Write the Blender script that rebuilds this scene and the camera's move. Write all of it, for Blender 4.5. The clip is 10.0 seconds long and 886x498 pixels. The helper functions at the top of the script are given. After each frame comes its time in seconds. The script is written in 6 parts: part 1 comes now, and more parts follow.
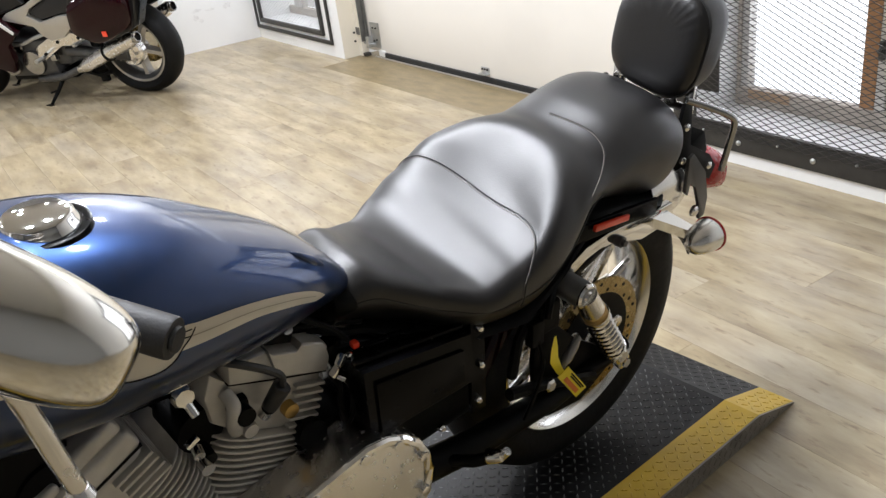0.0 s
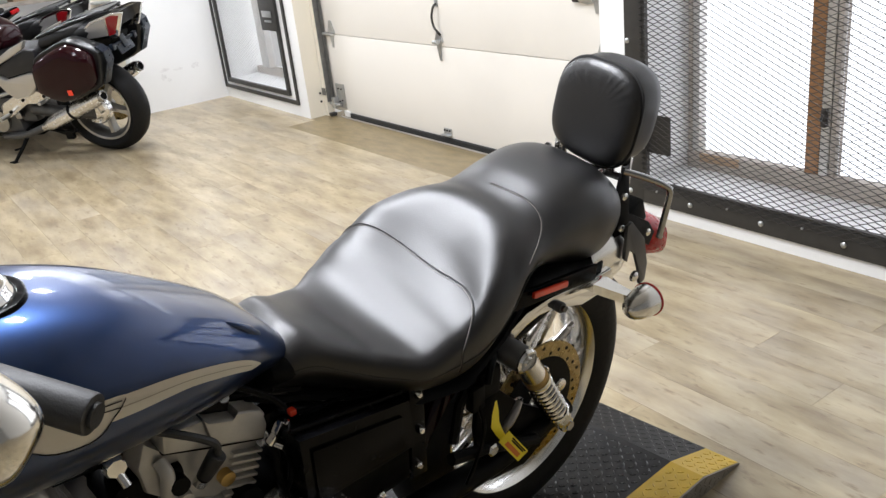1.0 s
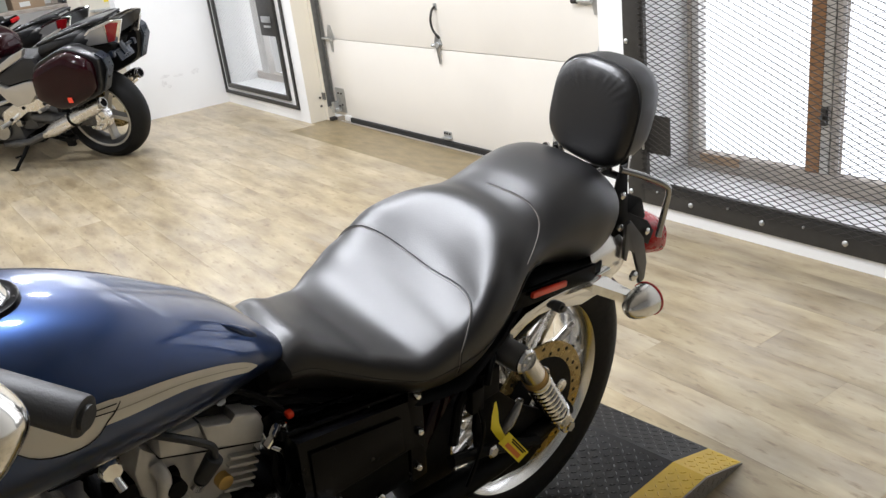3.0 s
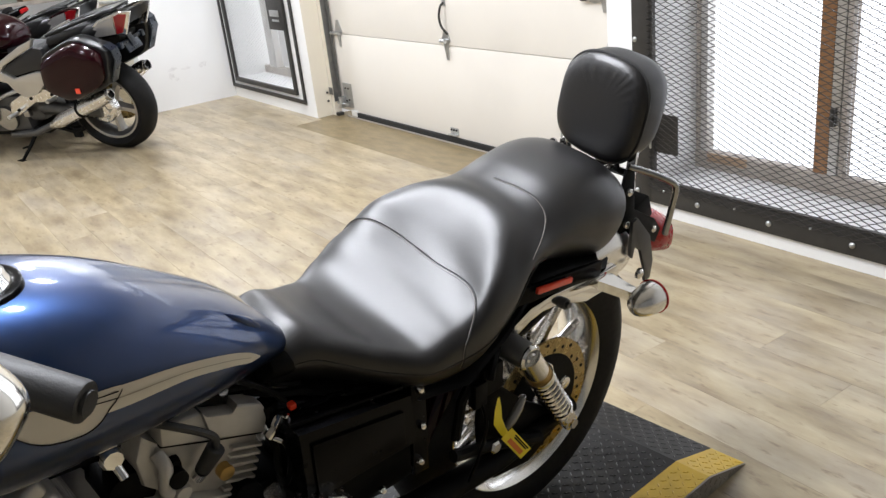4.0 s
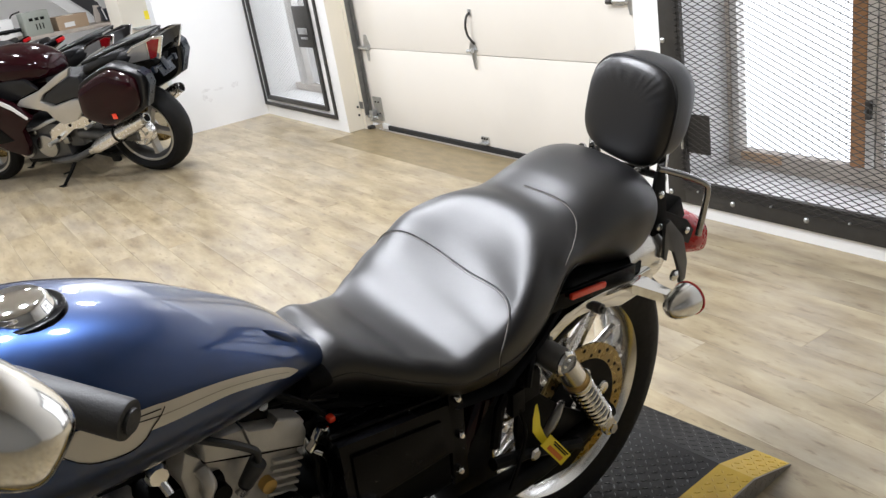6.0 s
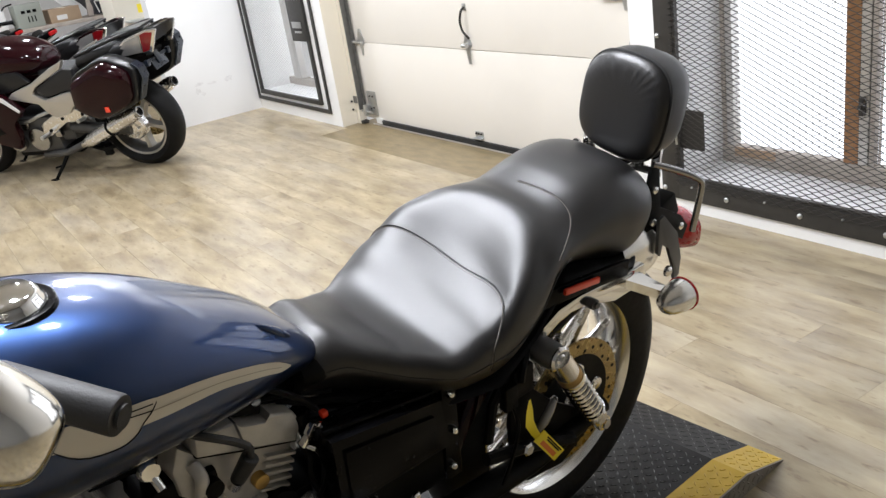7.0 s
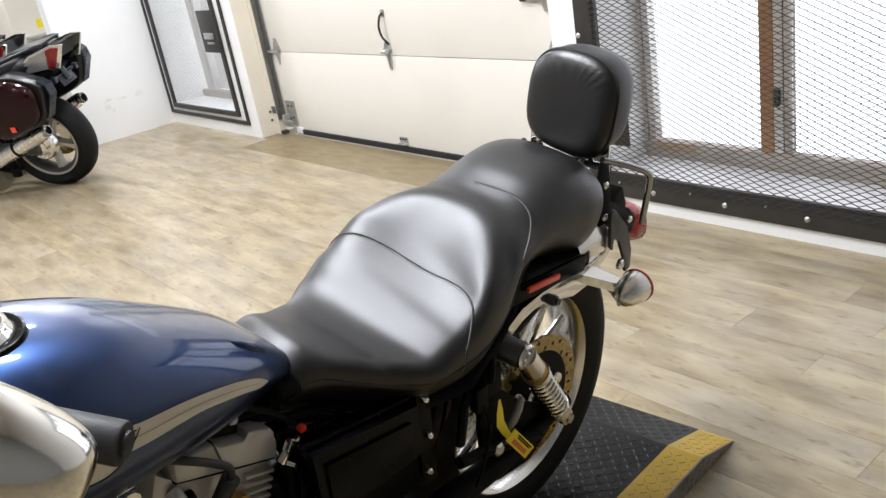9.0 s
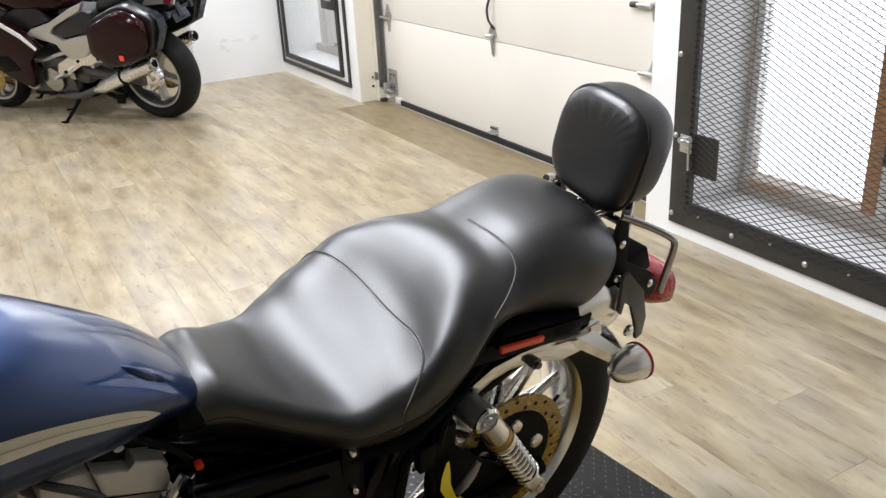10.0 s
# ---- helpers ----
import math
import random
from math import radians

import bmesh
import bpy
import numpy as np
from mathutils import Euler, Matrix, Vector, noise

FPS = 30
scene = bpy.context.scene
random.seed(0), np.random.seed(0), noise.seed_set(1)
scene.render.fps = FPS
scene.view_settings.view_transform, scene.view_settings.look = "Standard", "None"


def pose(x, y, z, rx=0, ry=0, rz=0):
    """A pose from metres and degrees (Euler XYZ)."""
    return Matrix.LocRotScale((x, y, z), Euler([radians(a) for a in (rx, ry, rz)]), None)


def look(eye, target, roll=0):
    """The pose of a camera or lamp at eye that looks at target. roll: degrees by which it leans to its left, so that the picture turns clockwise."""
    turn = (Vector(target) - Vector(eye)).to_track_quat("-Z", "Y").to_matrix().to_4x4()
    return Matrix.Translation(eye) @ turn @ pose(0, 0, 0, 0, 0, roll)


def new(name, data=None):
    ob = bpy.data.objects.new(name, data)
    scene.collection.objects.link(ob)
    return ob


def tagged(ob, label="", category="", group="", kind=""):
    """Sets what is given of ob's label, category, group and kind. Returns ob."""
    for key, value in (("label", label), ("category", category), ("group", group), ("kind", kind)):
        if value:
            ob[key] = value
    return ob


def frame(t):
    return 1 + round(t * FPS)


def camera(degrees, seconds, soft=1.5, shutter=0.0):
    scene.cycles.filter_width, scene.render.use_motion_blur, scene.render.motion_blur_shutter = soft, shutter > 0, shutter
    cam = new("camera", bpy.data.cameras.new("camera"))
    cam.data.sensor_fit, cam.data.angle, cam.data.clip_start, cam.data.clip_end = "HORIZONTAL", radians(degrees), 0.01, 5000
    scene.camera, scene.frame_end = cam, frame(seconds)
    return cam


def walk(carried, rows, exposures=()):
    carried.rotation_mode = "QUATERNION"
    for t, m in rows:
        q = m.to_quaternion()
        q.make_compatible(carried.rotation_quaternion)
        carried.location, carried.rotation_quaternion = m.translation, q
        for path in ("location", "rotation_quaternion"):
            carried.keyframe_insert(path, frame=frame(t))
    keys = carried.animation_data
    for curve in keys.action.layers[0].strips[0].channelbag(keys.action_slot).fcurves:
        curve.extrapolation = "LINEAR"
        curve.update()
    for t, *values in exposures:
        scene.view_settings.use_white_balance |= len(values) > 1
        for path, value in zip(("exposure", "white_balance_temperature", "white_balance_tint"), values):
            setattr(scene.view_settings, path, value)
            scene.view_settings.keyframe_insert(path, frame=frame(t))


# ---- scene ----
cam = camera(54.9, 10.0, soft=1.4)
PATH = [
    (0, (5.439, -2.664, 1.311), (3.89, -1.738, 0.449), -7.7),
    (0.5, (5.46, -2.634, 1.33), (3.928, -1.619, 0.542), -6.6),
    (1, (5.489, -2.632, 1.338), (3.943, -1.611, 0.585), -6.6),
    (1.5, (5.492, -2.64, 1.336), (3.943, -1.632, 0.573), -5.8),
    (2, (5.49, -2.635, 1.33), (3.936, -1.641, 0.557), -5.8),
    (2.5, (5.491, -2.625, 1.329), (3.933, -1.625, 0.572), -7.4),
    (3.8, (5.489, -2.623, 1.329), (3.943, -1.579, 0.608), -6.5),
    (4, (5.487, -2.623, 1.321), (3.93, -1.615, 0.574), -6.5),
    (4.5, (5.482, -2.617, 1.314), (3.882, -1.678, 0.568), -8.6),
    (5, (5.489, -2.612, 1.314), (3.885, -1.679, 0.569), -9.6),
    (5.5, (5.499, -2.623, 1.325), (3.886, -1.68, 0.613), -9.6),
    (7, (5.495, -2.62, 1.323), (3.896, -1.666, 0.594), -9.2),
    (7.5, (5.493, -2.62, 1.323), (3.896, -1.662, 0.594), -9.4),
    (8, (5.485, -2.611, 1.329), (3.897, -1.619, 0.626), -10.3),
    (8.5, (5.465, -2.626, 1.329), (3.912, -1.58, 0.626), -9.1),
    (9, (5.444, -2.679, 1.33), (3.958, -1.568, 0.583), -10.1),
    (9.5, (5.404, -2.609, 1.339), (3.849, -1.597, 0.592), -8.1),
    (10, (5.433, -2.401, 1.357), (3.819, -1.512, 0.578), -3.0),
]
walk(cam, [(t, look(eye, target, roll)) for t, eye, target, roll in PATH])

# world, daylight outside, ceiling lamps
world = bpy.data.worlds.new("world")
scene.world = world
world.use_nodes = True
wn = world.node_tree.nodes
sky = wn.new("ShaderNodeTexSky")
sky.sky_type, sky.sun_disc, sky.sun_elevation, sky.sun_rotation = "NISHITA", False, radians(35), radians(20)
wn["Background"].inputs["Strength"].default_value = 0.12
world.node_tree.links.new(sky.outputs[0], wn["Background"].inputs["Color"])
sun = new("sun", bpy.data.lights.new("sun", "SUN"))
sun.data.energy, sun.data.angle, sun.data.color = 1.0, radians(12), (1.0, 0.97, 0.92)
sun.matrix_world = look((0, 6, 5), (2, 0, 0))

WINDOW_GLOW = 1.7
CEILING = 3.0
# x, y of each round ceiling lamp
LAMPS = [(3.65, -1.50), (3.62, -2.15), (3.95, -2.80), (1.10, -0.80), (-1.10, -0.60), (-3.00, -1.10), (0.80, -2.75), (-1.60, -2.60), (-4.00, -2.90), (1.50, -4.80), (-1.50, -4.80), (-5.00, -4.60)]
LAMP_WATTS = 43.5
scene.view_settings.exposure = 0.0


# ---- materials ----
def material(name, colour, rough=0.5, metal=0.0, vary=0.12, scale=8.0, bump=0.0, bump_scale=60.0, rough_vary=0.1, coat=0.0, stretch=(1, 1, 1), stain=0.0, spec=0.5):
    """A surface with two scales of variation in colour and gloss, and fine relief."""
    m = bpy.data.materials.new(name)
    m.use_nodes = True
    t = m.node_tree
    n, ln = t.nodes, t.links
    b = n["Principled BSDF"]
    co = n.new("ShaderNodeTexCoord")
    mp = n.new("ShaderNodeMapping")
    mp.inputs["Scale"].default_value = stretch
    ln.new(co.outputs["Object"], mp.inputs["Vector"])
    big, fine = n.new("ShaderNodeTexNoise"), n.new("ShaderNodeTexNoise")
    big.inputs["Scale"].default_value, big.inputs["Detail"].default_value = scale, 5
    fine.inputs["Scale"].default_value, fine.inputs["Detail"].default_value = bump_scale, 4
    for x in (big, fine):
        ln.new(mp.outputs[0], x.inputs["Vector"])
    mix = n.new("ShaderNodeMix")
    mix.data_type = "RGBA"
    mix.inputs["A"].default_value = (*[c * (1 - vary) for c in colour], 1)
    mix.inputs["B"].default_value = (*[min(1, c * (1 + vary)) for c in colour], 1)
    ln.new(big.outputs["Fac"], mix.inputs["Factor"])
    last = mix.outputs["Result"]
    if stain:
        ramp = n.new("ShaderNodeValToRGB")
        ramp.color_ramp.elements[0].position, ramp.color_ramp.elements[1].position = 0.58, 0.72
        spots = n.new("ShaderNodeTexNoise")
        spots.inputs["Scale"].default_value, spots.inputs["Detail"].default_value = scale * 0.45, 8
        ln.new(mp.outputs[0], spots.inputs["Vector"])
        ln.new(spots.outputs["Fac"], ramp.inputs["Fac"])
        mul = n.new("ShaderNodeMath")
        mul.operation = "MULTIPLY"
        mul.inputs[1].default_value = stain
        ln.new(ramp.outputs["Color"], mul.inputs[0])
        dirt = n.new("ShaderNodeMix")
        dirt.data_type = "RGBA"
        dirt.inputs["B"].default_value = (*[c * 0.55 for c in colour], 1)
        ln.new(mul.outputs[0], dirt.inputs["Factor"])
        ln.new(last, dirt.inputs["A"])
        last = dirt.outputs["Result"]
    ln.new(last, b.inputs["Base Color"])
    rr = n.new("ShaderNodeMapRange")
    rr.inputs["To Min"].default_value, rr.inputs["To Max"].default_value = max(0.02, rough - rough_vary), min(1, rough + rough_vary)
    ln.new(fine.outputs["Fac"], rr.inputs["Value"])
    ln.new(rr.outputs[0], b.inputs["Roughness"])
    b.inputs["Metallic"].default_value = metal
    b.inputs["Coat Weight"].default_value = coat
    b.inputs["Coat Roughness"].default_value = 0.07
    b.inputs["Specular IOR Level"].default_value = spec
    if bump:
        bp = n.new("ShaderNodeBump")
        bp.inputs["Strength"].default_value, bp.inputs["Distance"].default_value = bump, 0.002
        ln.new(fine.outputs["Fac"], bp.inputs["Height"])
        ln.new(bp.outputs[0], b.inputs["Normal"])
    return m


def glowing(name, colour, strength):
    m = bpy.data.materials.new(name)
    m.use_nodes = True
    b = m.node_tree.nodes["Principled BSDF"]
    b.inputs["Base Color"].default_value = (*colour, 1)
    b.inputs["Emission Color"].default_value = (*colour, 1)
    b.inputs["Emission Strength"].default_value = strength
    return m


def clear(name, colour, rough=0.02):
    m = bpy.data.materials.new(name)
    m.use_nodes = True
    b = m.node_tree.nodes["Principled BSDF"]
    b.inputs["Base Color"].default_value = (*colour, 1)
    b.inputs["Transmission Weight"].default_value = 1.0
    b.inputs["Roughness"].default_value = rough
    b.inputs["IOR"].default_value = 1.1
    return m


def plank_material():
    """Vinyl planks: each its own tint, with grain along its length and grey wear."""
    m = bpy.data.materials.new("vinyl_plank")
    m.use_nodes = True
    t = m.node_tree
    n, ln = t.nodes, t.links
    b = n["Principled BSDF"]
    geo, info = n.new("ShaderNodeNewGeometry"), n.new("ShaderNodeObjectInfo")
    shift = n.new("ShaderNodeVectorMath")
    shift.operation = "MULTIPLY_ADD"
    shift.inputs[1].default_value = (0, 0, 0)
    comb = n.new("ShaderNodeCombineXYZ")
    ln.new(info.outputs["Random"], comb.inputs["X"])
    ln.new(info.outputs["Random"], comb.inputs["Y"])
    big = n.new("ShaderNodeVectorMath")
    big.operation = "SCALE"
    big.inputs["Scale"].default_value = 37.0
    ln.new(comb.outputs[0], big.inputs[0])
    addv = n.new("ShaderNodeVectorMath")
    ln.new(geo.outputs["Position"], addv.inputs[0])
    ln.new(big.outputs[0], addv.inputs[1])
    def noise_at(stretch, scale, detail, source):
        mp = n.new("ShaderNodeMapping")
        mp.inputs["Scale"].default_value = stretch
        x = n.new("ShaderNodeTexNoise")
        x.inputs["Scale"].default_value, x.inputs["Detail"].default_value = scale, detail
        x.inputs["Roughness"].default_value = 0.6
        ln.new(source, mp.inputs["Vector"])
        ln.new(mp.outputs[0], x.inputs["Vector"])
        return x.outputs["Fac"]
    grain = noise_at((1.4, 5, 1), 2.0, 5, addv.outputs[0])
    cloud = noise_at((1.0, 2.0, 1), 1.5, 5, addv.outputs[0])
    fine = noise_at((6, 60, 1), 6, 3, addv.outputs[0])
    ramp = n.new("ShaderNodeValToRGB")
    e = ramp.color_ramp.elements
    e[0].position, e[0].color = 0.30, (0.192, 0.144, 0.084, 1)
    e[1].position, e[1].color = 0.68, (0.42, 0.350, 0.225, 1)
    mid = e.new(0.5)
    mid.color = (0.318, 0.256, 0.158, 1)
    ln.new(grain, ramp.inputs["Fac"])
    grey = n.new("ShaderNodeMix")
    grey.data_type = "RGBA"
    grey.inputs["B"].default_value = (0.37, 0.352, 0.328, 1)
    gr = n.new("ShaderNodeMapRange")
    gr.inputs["From Min"].default_value, gr.inputs["From Max"].default_value = 0.45, 0.7
    gr.inputs["To Max"].default_value = 0.30
    ln.new(cloud, gr.inputs["Value"])
    ln.new(gr.outputs[0], grey.inputs["Factor"])
    ln.new(ramp.outputs[0], grey.inputs["A"])
    scuff = noise_at((2.6, 9.0, 1), 4.5, 6, addv.outputs[0])
    sr = n.new("ShaderNodeMapRange")
    sr.inputs["From Min"].default_value, sr.inputs["From Max"].default_value = 0.57, 0.68
    sr.inputs["To Max"].default_value = 0.60
    ln.new(scuff, sr.inputs["Value"])
    dark = n.new("ShaderNodeMix")
    dark.data_type = "RGBA"
    dark.inputs["B"].default_value = (0.15, 0.10, 0.058, 1)
    ln.new(sr.outputs[0], dark.inputs["Factor"])
    ln.new(grey.outputs["Result"], dark.inputs["A"])
    hsv = n.new("ShaderNodeHueSaturation")
    vr = n.new("ShaderNodeMapRange")
    vr.inputs["To Min"].default_value, vr.inputs["To Max"].default_value = 0.94, 1.06
    ln.new(info.outputs["Random"], vr.inputs["Value"])
    ln.new(vr.outputs[0], hsv.inputs["Value"])
    ln.new(dark.outputs["Result"], hsv.inputs["Color"])
    ln.new(hsv.outputs[0], b.inputs["Base Color"])
    rr = n.new("ShaderNodeMapRange")
    rr.inputs["To Min"].default_value, rr.inputs["To Max"].default_value = 0.24, 0.36
    ln.new(cloud, rr.inputs["Value"])
    ln.new(rr.outputs[0], b.inputs["Roughness"])
    bp = n.new("ShaderNodeBump")
    bp.inputs["Strength"].default_value, bp.inputs["Distance"].default_value = 0.25, 0.001
    ln.new(fine, bp.inputs["Height"])
    ln.new(bp.outputs[0], b.inputs["Normal"])
    return m


M = dict(
    wall=material("white_wall_paint", (0.85, 0.85, 0.84), 0.6, vary=0.03, scale=2.5, bump=0.15, bump_scale=90, stain=0.08),
    cream=material("cream_wall_paint", (0.76, 0.71, 0.60), 0.6, vary=0.04, scale=3, bump=0.1, bump_scale=90, stain=0.1),
    ceiling=material("ceiling_paint", (0.62, 0.62, 0.61), 0.8, vary=0.04, scale=2),
    dim=material("pale_front_wall_paint", (0.46, 0.455, 0.44), 0.7, vary=0.06, scale=2),
    # Unseen wall's grey is chosen to send less light at the bike's near side.
    side=material("low_bounce_side_wall", (0.20, 0.20, 0.195), 0.7, vary=0.06, scale=2),
    door=material("door_enamel", (0.80, 0.765, 0.70), 0.38, vary=0.03, scale=2.0, bump=0.12, bump_scale=140, stain=0.1),
    plank=plank_material(),
    subfloor=material("worn_brown_vinyl", (0.20, 0.153, 0.080), 0.38, vary=0.5, scale=7, bump=0.2, bump_scale=50, stain=0.6, stretch=(1, 3, 1)),
    galv=material("galvanised_steel", (0.55, 0.56, 0.56), 0.42, 1.0, vary=0.2, scale=40),
    old_galv=material("dull_galvanised_steel", (0.22, 0.22, 0.21), 0.5, 0.8, vary=0.3, scale=25),
    rubber=material("black_rubber", (0.008, 0.008, 0.008), 0.65, vary=0.3, scale=25, bump=0.2),
    iron=material("dark_painted_iron", (0.034, 0.032, 0.029), 0.5, 0.2, vary=0.4, scale=18, bump=0.2, stain=0.3),
    strand=material("expanded_steel", (0.040, 0.037, 0.034), 0.5, 0.2, vary=0.3, scale=20),
    oak=material("varnished_oak", (0.33, 0.16, 0.065), 0.4, vary=0.35, scale=6, bump=0.2, stretch=(8, 8, 0.8)),
    oldoak=material("worn_brown_wood", (0.40, 0.27, 0.17), 0.6, vary=0.4, scale=9, bump=0.3, stain=0.6, stretch=(0.8, 8, 8)),
    greywood=material("weathered_wood", (0.42, 0.37, 0.32), 0.7, vary=0.4, scale=9, bump=0.3, stain=0.6),
    alu=material("window_aluminium", (0.62, 0.60, 0.57), 0.4, 0.7, vary=0.1),
    dark_cast=material("dark_engine_casting", (0.10, 0.10, 0.10), 0.4, 0.6, vary=0.3, scale=30),
    glass=clear("window_glass", (0.97, 0.98, 1.0)),
    outside=glowing("bright_overcast_outside", (0.93, 0.95, 1.0), WINDOW_GLOW),
    lamp=glowing("lamp_diffuser", (1.0, 0.98, 0.95), 8.0),
    white_plastic=material("white_plastic", (0.75, 0.75, 0.73), 0.4, vary=0.05),
    plate=material("black_diamond_plate", (0.006, 0.006, 0.0065), 0.42, 0.0, vary=0.5, scale=12, bump=0.15, stain=0.5, spec=0.27),
    # Worn lugs, coloured brighter than the deck to carry its highlights.
    tread=material("worn_glint_tread", (0.06, 0.06, 0.061), 0.32, 0.7, vary=0.5, scale=40, rough_vary=0.08),
    plate_grey=material("worn_grey_diamond_plate", (0.24, 0.22, 0.19), 0.42, 0.5, vary=0.35, scale=15, stain=0.6),
    yellow=material("yellow_safety_paint", (0.62, 0.40, 0.02), 0.40, vary=0.2, scale=14, bump=0.15, stain=0.3),
    leather=material("black_seat_vinyl", (0.0050, 0.0045, 0.0045), 0.40, vary=0.15, scale=10, bump=0.12, bump_scale=420, rough_vary=0.04, spec=0.70),
    thread=material("pale_thread", (0.22, 0.20, 0.18), 0.8),
    piping=material("black_piping", (0.018, 0.018, 0.018), 0.5, vary=0.1),
    blue=material("metallic_blue_paint", (0.020, 0.044, 0.122), 0.36, 1.0, vary=0.08, scale=30, rough_vary=0.04, coat=1.0),
    stripe=material("silver_beige_stripe", (0.62, 0.57, 0.47), 0.35, 0.2, vary=0.05, coat=0.6),
    scuff=material("grey_wall_scuff", (0.785, 0.78, 0.77), 0.7, vary=0.2, scale=40),
    pin=material("taupe_pinstripe", (0.33, 0.295, 0.23), 0.4, 0.3, vary=0.05),
    chrome=material("chrome", (0.80, 0.79, 0.77), 0.07, 1.0, vary=0.02, scale=4, rough_vary=0.04),
    mirror=material("mirror_shell_chrome", (0.86, 0.84, 0.79), 0.13, 1.0, vary=0.05, rough_vary=0.02),
    egg=material("satin_silver_chrome", (0.88, 0.87, 0.84), 0.24, 0.95, vary=0.04, rough_vary=0.03),
    steel=material("dull_grey_chrome", (0.40, 0.40, 0.40), 0.22, 1.0, vary=0.1),
    satin=material("brushed_chrome", (0.80, 0.785, 0.76), 0.25, 1.0, vary=0.08, scale=20),
    casting=material("silver_engine_casting", (0.60, 0.575, 0.525), 0.42, 0.3, vary=0.2, scale=30, bump=0.15, bump_scale=300),
    black=material("gloss_black_paint", (0.0025, 0.0025, 0.003), 0.24, vary=0.3, spec=0.08),
    matt=material("matt_black_steel", (0.003, 0.003, 0.003), 0.5, vary=0.3, bump=0.1, spec=0.10),
    tyre=material("tyre_rubber", (0.006, 0.006, 0.0062), 0.6, vary=0.25, scale=15, bump=0.2, bump_scale=80, spec=0.2),
    red=material("red_lens", (0.38, 0.004, 0.006), 0.28, vary=0.2, scale=50, spec=0.2),
    dark_red=material("dark_red_lens", (0.15, 0.003, 0.005), 0.15, vary=0.2, scale=50, coat=0.5),
    amber=material("orange_red_lens", (0.80, 0.045, 0.015), 0.15, vary=0.1, coat=0.8),
    clearlens=material("clear_lens", (0.30, 0.29, 0.28), 0.12, 0.5, vary=0.2, coat=1.0),
    tag=material("yellow_tag", (0.92, 0.74, 0.03), 0.45, vary=0.05),
    tag_print=material("orange_print", (0.75, 0.20, 0.03), 0.5, vary=0.1),
    grip=material("grip_rubber", (0.022, 0.022, 0.0225), 0.5, vary=0.1, bump=0.2, bump_scale=300),
    brass=material("brass_fitting", (0.55, 0.36, 0.12), 0.35, 0.9, vary=0.15),
    # Golden base colour carries a tan reflection; the disc itself is steel.
    disc=material("disc_steel_gold_reflection", (0.36, 0.27, 0.12), 0.28, 1.0, vary=0.12, scale=25),
    burgundy=material("burgundy_paint", (0.012, 0.0012, 0.0025), 0.10, 0.0, vary=0.15, scale=14, spec=0.22),
    silver=material("silver_paint", (0.50, 0.485, 0.455), 0.30, 0.7, vary=0.08, scale=12, rough_vary=0.03),
    grey_plastic=material("dark_grey_plastic", (0.008, 0.0082, 0.009), 0.36, vary=0.15, bump=0.1, spec=0.35),
    seat_grey=material("grey_seat_vinyl", (0.013, 0.013, 0.014), 0.5, vary=0.12, scale=12, bump=0.2, bump_scale=300, spec=0.4),
    cardboard=material("cardboard", (0.36, 0.26, 0.17), 0.8, vary=0.12, scale=6),
    device=material("grey_green_plastic", (0.30, 0.32, 0.28), 0.5, vary=0.06),
    white=material("white_enamel", (0.7, 0.7, 0.68), 0.4, vary=0.05),
    steel_blue=material("blue_grey_plastic", (0.012, 0.017, 0.027), 0.3, vary=0.1),
)


# ---- mesh helpers ----
def merge(bm, other):
    me = bpy.data.meshes.new("t")
    other.to_mesh(me)
    other.free()
    bm.from_mesh(me)
    bpy.data.meshes.remove(me)
    return bm


def moved(bm, m):
    bmesh.ops.transform(bm, matrix=m, verts=bm.verts)
    return bm


def box(sx, sy, sz, at=(0, 0, 0), bevel=0.0, turn=(0, 0, 0), segments=2):
    bm = bmesh.new()
    bmesh.ops.create_cube(bm, size=1.0)
    bmesh.ops.scale(bm, vec=(sx, sy, sz), verts=bm.verts)
    if bevel:
        bmesh.ops.bevel(bm, geom=bm.edges[:], offset=bevel, segments=segments, profile=0.6, affect="EDGES")
    return moved(bm, pose(*at, *turn))


def span(x0, x1, y0, y1, z0, z1, bevel=0.0):
    return box(x1 - x0, y1 - y0, z1 - z0, ((x0 + x1) / 2, (y0 + y1) / 2, (z0 + z1) / 2), bevel)


def rod(a, b, r, r2=None, seg=16, bevel=0.0):
    """A round bar or cone from a to b."""
    a, b = Vector(a), Vector(b)
    bm = bmesh.new()
    bmesh.ops.create_cone(bm, cap_ends=True, segments=seg, radius1=r, radius2=r if r2 is None else r2, depth=(b - a).length)
    if bevel:
        edges = [e for e in bm.edges if len(e.link_faces) == 2 and any(len(f.verts) > 4 for f in e.link_faces)]
        bmesh.ops.bevel(bm, geom=edges, offset=bevel, segments=2, profile=0.6, affect="EDGES")
    q = (b - a).to_track_quat("Z", "Y").to_matrix().to_4x4()
    return moved(bm, Matrix.Translation((a + b) / 2) @ q)


